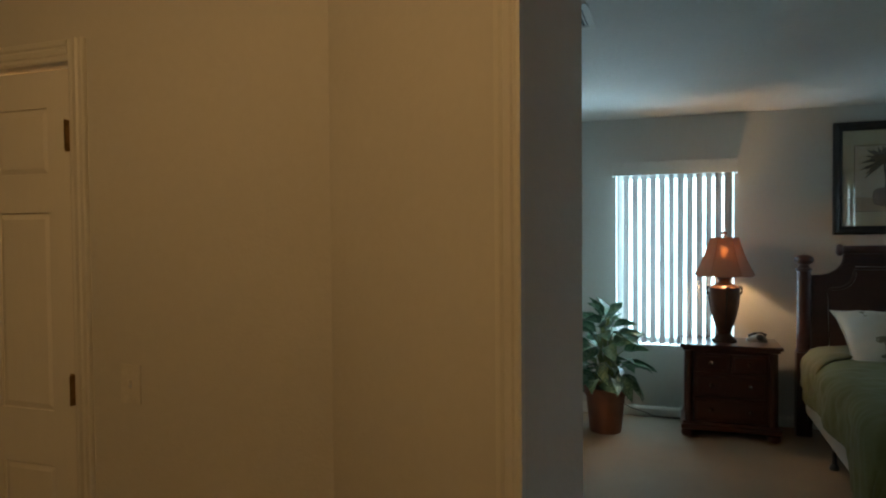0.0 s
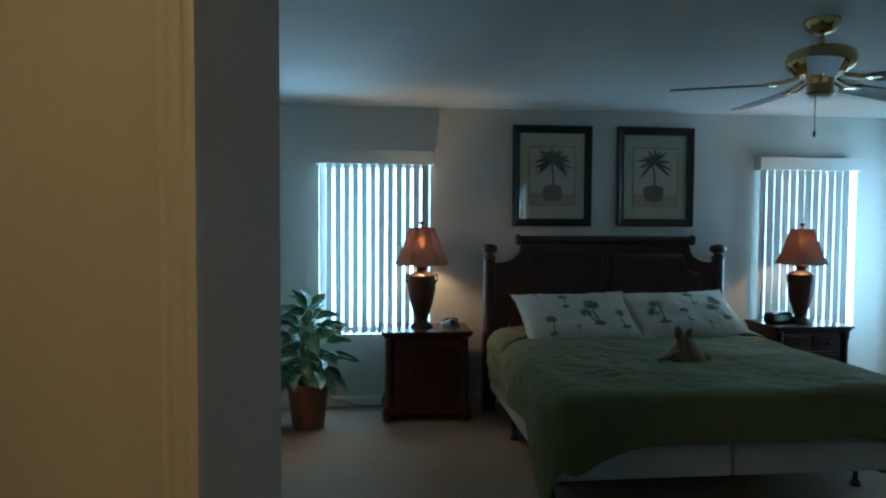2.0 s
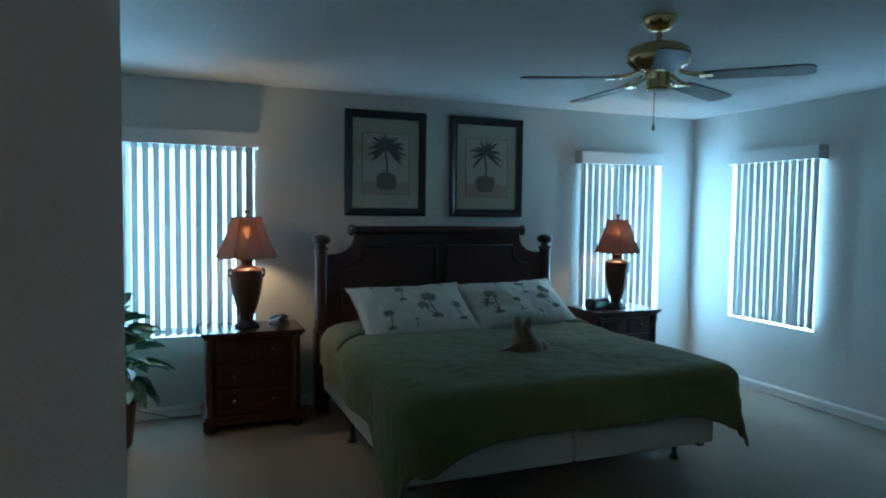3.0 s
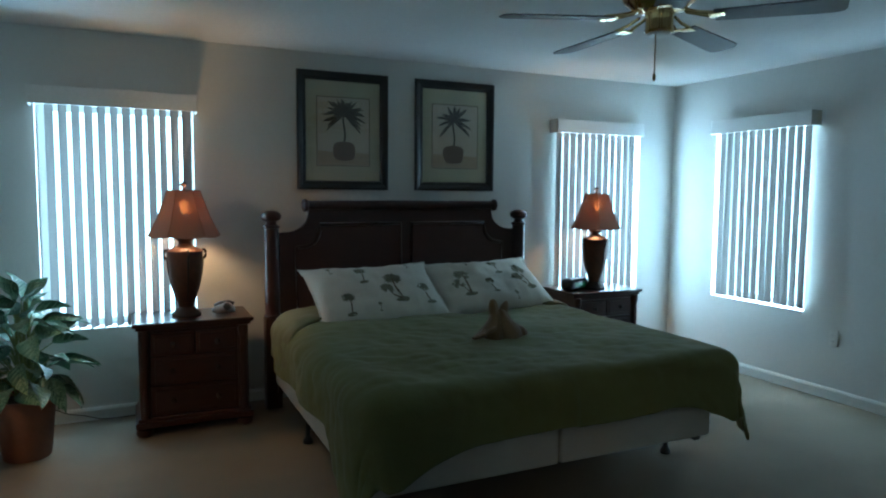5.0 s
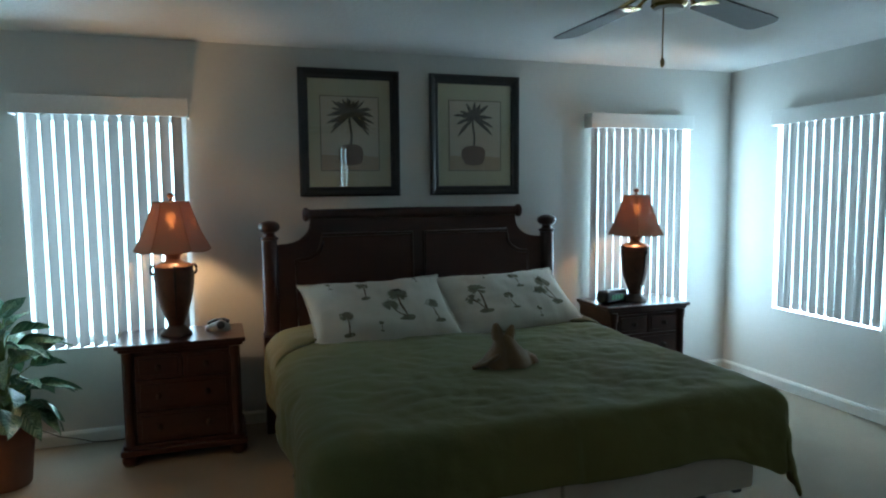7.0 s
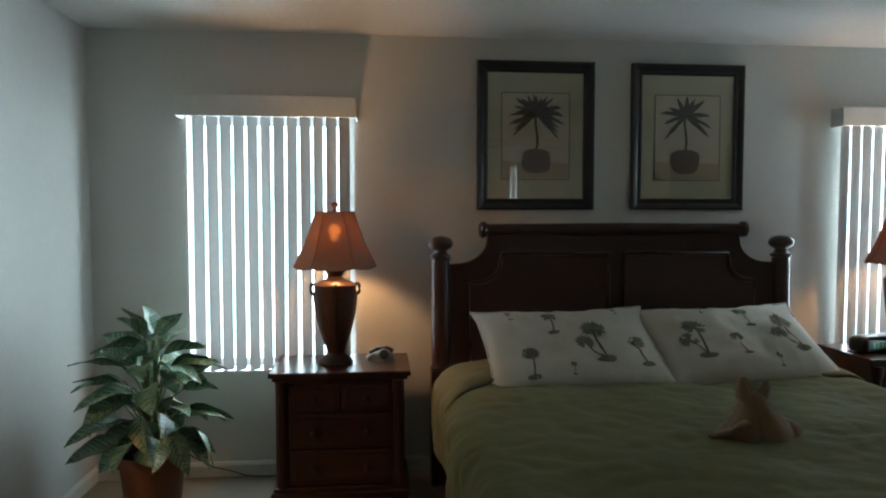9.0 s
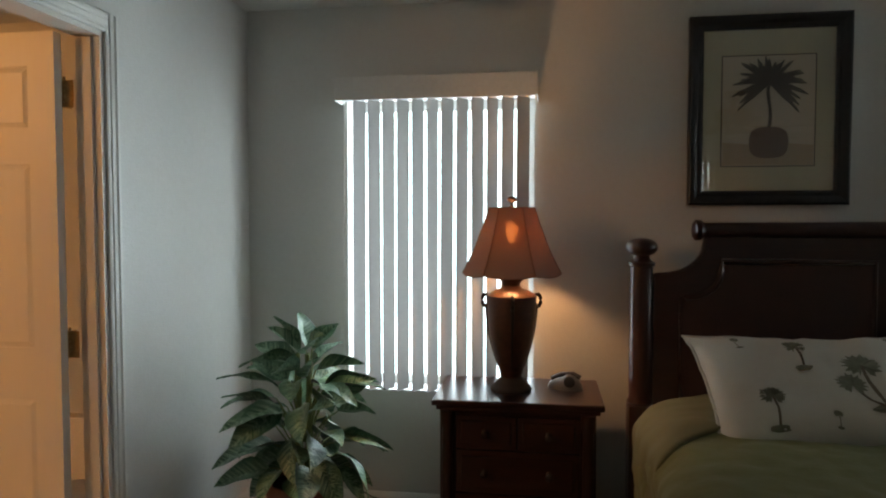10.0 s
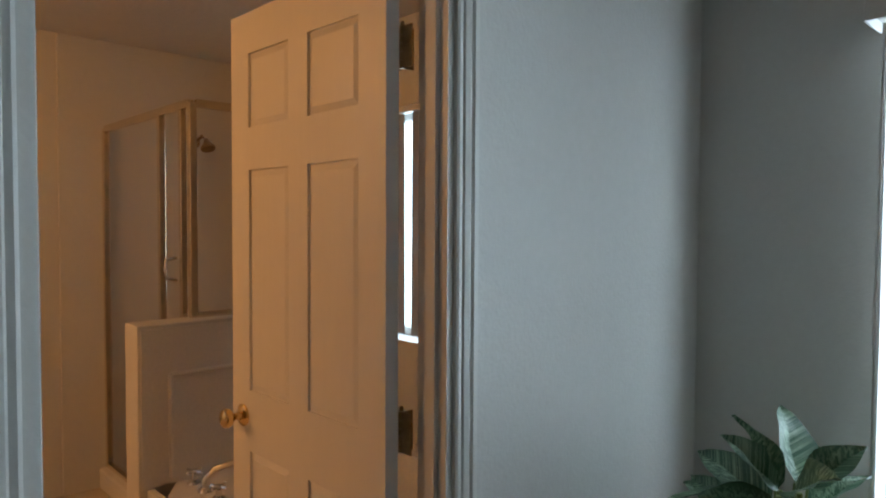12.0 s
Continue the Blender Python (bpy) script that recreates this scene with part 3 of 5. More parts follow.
part("headboard_frame", prism(headboard_outline(), -0.018, 0.022, bevel=0.006), M_WOOD, bed)
part("top_roll", lathe([(0.0, -0.752), (0.030, -0.752), (0.044, -0.742), (0.044, -0.722), (0.034, -0.712), (0.032, -0.70), (0.036, 0.0), (0.032, 0.70), (0.034, 0.712), (0.044, 0.722), (0.044, 0.742), (0.030, 0.752), (0.0, 0.752)], 24), M_WOOD, bed, "rolled top rail with turned ends", True).matrix_local = pose(0, -0.005, 1.372, 0, 90, 0)
for s in (-1, 1):
    outl = [(0.045, 0.60), (0.800, 0.60), (0.800, 1.085), (0.780, 1.090)]
    for i in range(7):
        a = radians(90 * i / 6)
        outl.append((0.765 - 0.125 * math.sin(a), 1.200 - 0.110 * math.cos(a)))
    outl += [(0.635, 1.242), (0.045, 1.242)]
    outl = [(s * x, z) for x, z in outl]
    part("headboard_panel", prism(outl, -0.026, -0.016, bevel=0.003), M_WOVEN, bed, "inset dark leather-brown panel")
    loop = [(x, -0.027, z) for x, z in outl] + [(outl[0][0], -0.027, outl[0][1])]
    part("panel_moulding", tube(loop, 0.013, 8), M_WOOD, bed, "", True)
part("bed_rail", B(-BW + 0.02, BW - 0.02, -0.10, -0.07, 0.12, 0.20, 0.004), M_WOOD, bed)
for s in (-1, 1):
    part("steel_rail", B(s * (BW - 0.06) - 0.02, s * (BW - 0.06) + 0.02, -1.95, -0.07, 0.155, 0.185, 0.002), M_BLACK, bed)
    for y in (-1.72, -0.75):
        leg = lathe([(0.028, 0.0), (0.030, 0.012), (0.022, 0.03), (0.014, 0.04), (0.014, 0.156)], 14)
        part("bed_leg", leg, M_BLACK, bed, "black plastic caster cup").matrix_local = pose(s * (BW - 0.06), y, 0)
for s in (-1, 1):
    x0, x1 = (-BW + 0.005, -0.004) if s < 0 else (0.004, BW - 0.005)
    bs = thing("box_spring", (BX, 0, 0.186), "half of a split box spring in plain white ticking", "box spring", "box springs under the mattress")
    part("body", B(x0, x1, BED_FOOT + 0.012, BED_HEAD - 0.01, 0.0, 0.225, 0.022, 3), M_SHEET, bs)
    part("piping", tube([(x0 + 0.02, BED_FOOT + 0.012, 0.212), (x1 - 0.02, BED_FOOT + 0.012, 0.212)], 0.005), M_SHEET, bs)
mat_ob = thing("mattress", (BX, 0, 0.412), "white king-size mattress on the box springs", "mattress")
part("body", B(-BW, BW, BED_FOOT, BED_HEAD, 0.0, 0.225, 0.085, 5), M_SHEET, mat_ob)

TOP = 0.636


def drape(u, v, lift=0.0):
    """Where the cloth lies whose point is u across and v along; past the mattress's edges it falls."""
    y_foot = BED_FOOT - 0.012
    v = v + 0.020 * (u / BW) * min(max((4.6 - v) / 0.6, 0.0), 1.0)
    edge = BW + 0.005 if u > 0 else BW - 0.075
    a = max(abs(u) - edge, 0.0)
    if u < 0:
        a *= 1.0 - 0.25 * min(max((v - 4.50) / 0.25, 0.0), 1.0)
    b = max(y_foot - v, 0.0)
    near_foot = min(max((y_foot + 0.45 - v) / 0.45, 0.0), 1.0) ** 2
    near_side = min(max((abs(u) - BW + 0.45) / 0.45, 0.0), 1.0) ** 2
    a *= 1 + 0.40 * near_foot
    b *= 1 + (0.50 if u > 0 else 0.55) * near_side
    sg = 1 if u > 0 else -1
    R = 0.085 if u > 0 else 0.110

    def fall(d, flare):
        """How far out and how far down cloth lies that reaches d past the edge."""
        t = min(d / R, 1.25)
        rest = max(d - 1.25 * R, 0.0)
        return R * math.sin(t) + flare * rest, R * (1 - math.cos(t)) + rest * math.sqrt(1 - flare * flare)
    ax, az = fall(a, 0.14 if u > 0 else 0.02)
    by, bz = fall(b, 0.16)
    x = min(abs(u), edge) + ax
    y = max(v, y_foot) - by
    z = max(az, bz)
    if a > 0 and b > 0:
        c, n = a / math.hypot(a, b), b / math.hypot(a, b)
        out, z = fall(math.hypot(a, b) * (1 - (0.13 if u > 0 else 0.28) * 2 * c * n), (0.14 if u > 0 else 0.02) * c * c + 0.16 * n * n)
        x, y = edge + out * c, y_foot - out * n
    flat = 1.0 if a == 0 and b == 0 else 0.5
    w = 0.016 * noise.noise((u * 2.2, v * 2.0, 1.3)) + 0.010 * noise.noise((u * 5, v * 4.5, 5.1)) + 0.010 * (0.5 - abs(noise.noise((u * 6 + v * 5, v * 8 - u * 3, 2.0)))) + 0.005 * noise.noise((u * 17, v * 15, 7.0)) - 0.005 * max(0.0, 1 - abs(noise.noise((u * 2.6 + 1.1 * v, v * 7.5 - u, 9.0))) * 9) - 0.003 * max(0.0, 1 - abs(noise.noise((u * 5 - v, v * 11 + 2 * u, 4.0))) * 8)
    fold = 0.0
    if a > 0.05:
        fold = (0.020 if u > 0 else 0.012) * math.sin(v * 9.0 + 1.2 * noise.noise((v * 1.5, 0, 3))) * min(a / 0.3, 1)
        x += fold + w * 1.2
    if b > 0.05:
        fold = 0.016 * math.sin(u * 6.0 + 1.5 * noise.noise((u * 1.5, 4, 0))) * min(b / 0.3, 1)
        y -= fold + w * 1.2
    return Vector((sg * x, y, TOP - z + w * flat + lift))


def cloth(name, us, vs, mats, parent, lift=0.0, thick=0.02, label="", shape=drape):
    bm = bmesh.new()
    grid = [[bm.verts.new(shape(u, v, lift)) for u in us] for v in vs]
    for j in range(len(vs) - 1):
        for i in range(len(us) - 1):
            bm.faces.new((grid[j][i], grid[j][i + 1], grid[j + 1][i + 1], grid[j + 1][i]))
    ob = part(name, bm, mats, parent, label, True)
    so = ob.modifiers.new("thickness", "SOLIDIFY")
    so.thickness, so.offset = thick, 1.0
    if isinstance(mats, list):
        so.material_offset, so.material_offset_rim = 1, 0
    bv = ob.modifiers.new("smooth", "SUBSURF")
    bv.levels = bv.render_levels = 1
    return ob


def spread(u, v, lift):
    """The quilt itself, drawn back from the headboard at its open side."""
    side = min(max((-u - 0.62) / 0.38, 0.0), 1.0)
    return drape(u, v - 0.20 * side * min(max((v - 5.40) / 0.58, 0.0), 1.0), lift)


comforter = thing("comforter", (BX, 0, 0), "green quilted comforter with khaki lining draped over the bed", "comforter")
cloth("quilt", list(np.linspace(-1.36, 1.29, 112)), list(np.linspace(3.905, 5.98, 92)), [M_COMFORTER, M_UNDERSIDE], comforter, 0.006, 0.022, "", spread)


def turned(u, v, lift):
    """The strip of lining that is turned back; at the open side it lies further down the bed."""
    roll = math.sin(min(max((v - 5.80) / 0.10, 0), 1) * 1.57)
    if u < 0:
        side = min(max((-u - 0.62) / 0.38, 0.0), 1.0)
        return drape(u, v - side * (0.34 - 0.06 * (v - 5.80) / 0.40), lift + 0.014 * roll)
    side = min(max((u - 0.50) / 0.40, 0.0), 1.0) * 0.18
    return drape(u, v - side * (6.20 - v) / 0.40, lift + (0.008 + 0.03 * side) * roll)


cloth("turned_edge", list(np.linspace(-1.31, 1.20, 70)), list(np.linspace(5.80, 6.20, 18)), M_UNDERSIDE, comforter, 0.024, 0.020, "khaki lining turned back towards the pillows", turned)

# ---- pillows ----


def sham_shape(w, h, thick, lean=0.10):
    def f(u, v, side):
        """u and v from -1 to 1 over the sham; side 1 is its front."""
        e = (1 - abs(u) ** 3.2) * (1 - abs(v) ** 2.6)
        puff = thick * max(e, 0.0) ** 0.55
        pinch = 1 - 0.035 * (1 - abs(u)) * abs(v) ** 4
        x = u * w / 2 * (1 - 0.05 * (1 - abs(v) ** 2) * abs(u) ** 6)
        x *= 1 + 0.030 * abs(u) ** 8 * abs(v) ** 6
        z = v * h / 2 * pinch - 0.022 * (1 - u * u) * (v + 1) / 2 + 0.008 * noise.noise((u * 4 + w, 3.0, v)) * abs(v)
        x -= lean * z
        wr = 0.014 * noise.noise((u * 3.2 + w, v * 2.4, side * 3)) + 0.009 * noise.noise((u * 9, v * 4 + w, side)) + 0.004 * noise.noise((u * 22 + w, v * 7, side))
        wr += 0.007 * noise.noise((u * 13 + 2.0 * w, v * 1.5, 6.0 + side)) * (1 - u * u)
        return Vector((x, -side * (puff * (1.0 if side > 0 else 0.45) + 0.003) - wr * (1 if side > 0 else 0.3), z))
    return f


def palm_print(f, cx, cz, size, flip, double, parent, w, h):
    """Palm trees printed on the cloth: blobs of fronds on bent trunks over a small mound."""
    size *= 0.9
    rnd = random.Random(int(cx * 977 + cz * 331 + w * 71))
    mound = bmesh.new()

    def at(x, z):
        u, v = max(-0.97, min(0.97, 2 * x / w)), max(-0.96, min(0.96, 2 * z / h))
        p = f(u, v, 1)
        return p + Vector((0, -0.0025, 0))

    def patch(bm, pts, hub=None):
        c = at(*(hub or (sum(p[0] for p in pts) / len(pts), sum(p[1] for p in pts) / len(pts))))
        cv = bm.verts.new(c)
        vs = [bm.verts.new(at(*p)) for p in pts]
        for i in range(len(vs) - (1 if hub else 0)):
            bm.faces.new((cv, vs[i], vs[(i + 1) % len(vs)]))
    trunks = [(0.0, size * 0.74, 1.0)] + ([(-0.26 * size, size * 0.40, 0.8)] if double else [])
    for dx, height, k in trunks:
        bend = 0.08 * size * flip
        brown, crown = bmesh.new(), bmesh.new()

        def px(t):
            return cx + (dx - 0.02 * height) * t + bend * math.sin(t * 2.2)
        wd = 0.024 * size
        line = [[brown.verts.new(at(px(t / 5) + e * wd, cz + height * t / 5)) for e in (-1, 1)] for t in range(6)]
        for p, q in zip(line, line[1:]):
            brown.faces.new((p[0], p[1], q[1], q[0]))
        tx, tz = px(1.0), cz + height
        ring = []
        for i in range(30):
            a = radians(-72 + 324 * i / 29)
            r = 0.27 * size * k * (rnd.uniform(0.88, 1.10) if i % 2 else rnd.uniform(0.66, 0.84))
            ring.append((tx + r * math.cos(a), tz + 0.02 * size + 0.86 * r * math.sin(a)))
        patch(crown, ring, (tx, tz))
        part("printed_palm", crown, M_PRINT, parent, "olive palm crown printed on the cloth")
        part("printed_trunk", brown, M_PRINTBROWN, parent, "thin brown trunk printed on the cloth")
    n = 12
    patch(mound, [(cx + 0.20 * size * math.cos(2 * math.pi * i / n) * rnd.uniform(0.8, 1.15), cz + 0.075 * size * math.sin(2 * math.pi * i / n)) for i in range(n)])
    part("printed_mound", mound, M_PRINT, parent)


def pillow_sham(m, w, h, palms, label, lean=0.10):
    ob = tagged(new("pillow_sham"), label, "pillow", "pillows against the headboard")
    ob.matrix_world = m
    f = sham_shape(w, h, 0.085, lean)
    bm = bmesh.new()
    n, k = 30, 18
    front = [[bm.verts.new(f(-1 + 2 * i / n, -1 + 2 * j / k, 1)) for i in range(n + 1)] for j in range(k + 1)]
    back = [[bm.verts.new(f(-1 + 2 * i / n, -1 + 2 * j / k, -1)) for i in range(n + 1)] for j in range(k + 1)]
    for j in range(k):
        for i in range(n):
            bm.faces.new((front[j][i], front[j][i + 1], front[j + 1][i + 1], front[j + 1][i]))
            bm.faces.new((back[j][i], back[j + 1][i], back[j + 1][i + 1], back[j][i + 1]))
    for i in range(n):
        bm.faces.new((front[0][i], back[0][i], back[0][i + 1], front[0][i + 1]))
        bm.faces.new((front[k][i], front[k][i + 1], back[k][i + 1], back[k][i]))
    for j in range(k):
        bm.faces.new((front[j][0], front[j + 1][0], back[j + 1][0], back[j][0]))
        bm.faces.new((front[j][n], back[j][n], back[j + 1][n], front[j + 1][n]))
    part("cover", bm, M_SHAM, ob, "", True)
    # a flat stitched border round the sham
    edge = [(-1, -1), (0, -1), (1, -1), (1, 0), (1, 1), (0, 1), (-1, 1), (-1, 0), (-1, -1)]
    line = []
    for (a, b), (c, d) in zip(edge, edge[1:]):
        for t in range(8):
            p = f(a + (c - a) * t / 8, b + (d - b) * t / 8, 1)
            line.append(p + Vector((0.004 * (a + c) / 2, 0.0, 0.004 * (b + d) / 2)))
    line.append(line[0])
    part("flange", tube(line, 0.006, 6), M_SHAM, ob, "", True)
    for cx, cz, s, fl, dbl in palms:
        palm_print(f, cx, cz, s, fl, dbl, ob, w, h)
    return ob


pillow_sham(Matrix.Translation((1.795, 5.826, 0.792)) @ pose(0, 0, 0, -53, 0, 0) @ pose(0, 0, 0, 0, -1.5, 0), 0.88, 0.54,
            [(-0.25, -0.21, 0.19, 1, False), (-0.10, 0.04, 0.18, 1, False), (0.12, -0.13, 0.28, -1, True), (0.31, -0.17, 0.20, -1, False), (-0.28, 0.16, 0.08, -1, False), (0.26, 0.17, 0.07, 1, False), (-0.06, -0.21, 0.07, 1, False)],
            "cream pillow sham printed with olive palm trees", 0.05)
pillow_sham(Matrix.Translation((2.640, 5.848, 0.802)) @ pose(0, 0, 0, -53, 0, 0) @ pose(0, 0, 0, 0, -2.0, 0), 0.87, 0.52,
            [(-0.23, -0.13, 0.28, 1, True), (-0.03, -0.13, 0.15, -1, False), (0.08, 0.05, 0.17, 1, False), (0.28, -0.11, 0.27, -1, True), (-0.12, 0.17, 0.07, 1, False), (0.12, -0.20, 0.08, 1, False)],
            "cream pillow sham with palm trees, creased down its middle")

# ---- folded towel on the bed ----
towel = thing("folded_towel", (2.19, 4.88, 0.652), "tan terry towel folded into a standing bundle on the comforter", "towel")


def rolled(name, profile, place, turn, seed, crease=0.0, crease_at=-100.0, label=""):
    """A standing fold of cloth from (half width, half depth, height, shift) rows, with one deep crease down its front."""
    bm = bmesh.new()
    n = 48
    rings = []
    for rx, ry, z, shift in profile:
        ring = []
        for i in range(n):
            a = 2 * math.pi * i / n
            off = (math.degrees(a) - crease_at + 180) % 360 - 180
            k = 1 - crease * math.exp(-(off / 16) ** 2)
            k *= 1 + 0.07 * noise.noise((2.4 * math.cos(a) + seed, 2.4 * math.sin(a), z * 14)) + 0.04 * math.sin(5 * a + seed + 9 * z)
            ring.append(bm.verts.new((rx * k * math.cos(a) + shift, ry * k * math.sin(a), z + 0.006 * noise.noise((3 * math.cos(a), 3 * math.sin(a), seed)))))
        rings.append(ring)
    for a, b in zip(rings, rings[1:]):
        for i in range(n):
            bm.faces.new((a[i], a[(i + 1) % n], b[(i + 1) % n], b[i]))
    bm.faces.new(rings[0][::-1])
    bm.faces.new(rings[-1])
    ob = part(name, bm, M_TOWEL, towel, label, True)
    ob.matrix_local = pose(*place, *turn)
    return ob


rolled("body", [(0.118, 0.080, 0.0, 0.01), (0.128, 0.088, 0.022, 0.01), (0.118, 0.080, 0.052, 0.006), (0.088, 0.062, 0.085, 0.0), (0.062, 0.048, 0.115, -0.006), (0.050, 0.040, 0.142, -0.012), (0.046, 0.034, 0.160, -0.016), (0.030, 0.020, 0.168, -0.018)], (0, 0, 0), (0, 0, 0), 1.0, 0.42)
rolled("ear", [(0.026, 0.026, 0.0, 0.0), (0.030, 0.028, 0.022, 0.0), (0.027, 0.024, 0.048, -0.004), (0.018, 0.015, 0.072, -0.010), (0.006, 0.005, 0.084, -0.013)], (-0.048, -0.004, 0.146), (8, -4, 10), 2.0, 0.20, -80, "towel corner standing up")
rolled("ear", [(0.022, 0.024, 0.0, 0.0), (0.025, 0.026, 0.020, 0.0), (0.021, 0.021, 0.042, 0.003), (0.013, 0.012, 0.060, 0.006), (0.004, 0.004, 0.068, 0.008)], (0.014, -0.002, 0.146), (8, 6, -8), 5.0, 0.20, -110, "towel corner standing up")
rolled("side_roll", [(0.046, 0.058, 0.0, 0.0), (0.056, 0.064, 0.020, 0.0), (0.050, 0.058, 0.044, -0.004), (0.028, 0.034, 0.062, -0.012), (0.008, 0.010, 0.068, -0.018)], (0.118, 0.012, 0.0), (0, 0, -20), 7.0, 0.25, -60)
bm = bmesh.new()
n = 12
rows = []
for j in range(6):
    rows.append([bm.verts.new((-0.185 + 0.125 * i / n, (-0.02 + 0.075 * (j / 5 - 0.5) * (0.25 + 1.2 * i / n)), 0.014 + 0.060 * (i / n) ** 1.6 + 0.012 * noise.noise((i * 0.45, j * 0.8, 2)))) for i in range(n + 1)])
for a, b in zip(rows, rows[1:]):
    for i in range(n):
        bm.faces.new((a[i], a[i + 1], b[i + 1], b[i]))
o = part("towel_flap", bm, M_TOWEL, towel, "", True)
o.modifiers.new("t", "SOLIDIFY").thickness = 0.014

# ---- nightstands ----


def ring_knob(parent, x, z, y):
    k = part("drawer_knob", lathe([(0.016, 0), (0.016, 0.003), (0.006, 0.006), (0.006, 0.016), (0.014, 0.022), (0.016, 0.028), (0.010, 0.034), (0.001, 0.035)], 16), M_LAMPDARK, parent, "small dark bronze knob", True)
    k.matrix_local = pose(x, y, z, 90, 0, 0)


def nightstand(place):
    """Origin at the floor below the middle of the back; the front looks to -y."""
    ob = thing("nightstand", place, "dark cherry nightstand with four drawers on bun feet", "nightstand", "nightstands beside the bed")
    hw, d = 0.312, 0.405
    top = bmesh.new()
    box(top, -hw - 0.032, hw + 0.032, -d - 0.034, 0.0, 0.664, 0.690, 0.009, 3)
    part("top", top, M_WOOD, ob, "glossy dark cherry top")
    part("top_moulding", B(-hw - 0.016, hw + 0.016, -d - 0.016, -0.002, 0.644, 0.6645, 0.006), M_WOOD, ob)
    body = bmesh.new()
    box(body, -hw, -hw + 0.022, -d, 0, 0.10, 0.645)
    box(body, hw - 0.022, hw, -d, 0, 0.10, 0.645)
    box(body, -hw + 0.022, hw - 0.022, -0.02, 0, 0.10, 0.645)
    box(body, -hw + 0.022, hw - 0.022, -d + 0.012, -0.02, 0.10, 0.125)
    box(body, -hw + 0.022, hw - 0.022, -d + 0.012, -0.02, 0.625, 0.645)
    part("carcass", body, M_WOODV, ob)
    for s in (-1, 1):
        part("corner_post", lathe([(0.030, 0.12), (0.030, 0.17), (0.024, 0.185), (0.022, 0.20), (0.024, 0.38), (0.022, 0.57), (0.028, 0.585), (0.030, 0.60), (0.030, 0.644)], 18), M_WOODV, ob, "", True).matrix_local = pose(s * (hw - 0.030), -d - 0.004, 0)
    base = bmesh.new()
    box(base, -hw - 0.026, hw + 0.026, -d - 0.030, -0.002, 0.062, 0.098, 0.010, 3)
    part("base_moulding", base, M_WOOD, ob)
    part("base_step", B(-hw - 0.012, hw + 0.012, -d - 0.016, -0.003, 0.097, 0.122, 0.007), M_WOOD, ob)
    for sx in (-1, 1):
        for y in (-d + 0.022, -0.05):
            part("bun_foot", lathe([(0.026, 0.0), (0.042, 0.010), (0.050, 0.028), (0.046, 0.048), (0.034, 0.056), (0.034, 0.063)], 20), M_WOOD, ob, "", True).matrix_local = pose(sx * (hw - 0.022), y, 0)
    iw = hw - 0.064
    rows = [(0.128, 0.302), (0.307, 0.481)]
    part("face_frame", B(-hw + 0.0225, hw - 0.0225, -d + 0.0165, -d + 0.030, 0.126, 0.624), M_WOOD, ob)
    for s in (-1, 1):
        part("stile", B(*sorted((s * (iw + 0.003), s * (hw - 0.0225))), -d - 0.001, -d + 0.016, 0.126, 0.624, 0.003), M_WOODV, ob)
    for a, b in rows:
        dr = part("drawer", B(-iw, iw, -d - 0.004, -d + 0.016, a, b, 0.004), M_WOOD, ob)
        part("drawer_panel", B(-iw + 0.022, iw - 0.022, -d - 0.012, -d - 0.003, a + 0.022, b - 0.022, 0.006), M_WOOD, dr)
        for s in (-1, 1):
            ring_knob(dr, s * iw * 0.52, (a + b) / 2, -d - 0.011)
    for s in (-1, 1):
        x0, x1 = sorted((s * 0.004, s * iw))
        dr = part("drawer", B(x0, x1, -d - 0.004, -d + 0.016, 0.486, 0.622, 0.004), M_WOOD, ob)
        part("drawer_panel", B(x0 + 0.020, x1 - 0.020, -d - 0.012, -d - 0.003, 0.508, 0.604, 0.006), M_WOOD, dr)
        ring_knob(dr, (x0 + x1) / 2, 0.556, -d - 0.011)
    return ob


ns = nightstand((0.662, 6.315, 0))
ns2 = copy_thing(ns, pose(3.775, 6.345, 0))

# ---- table lamps ----


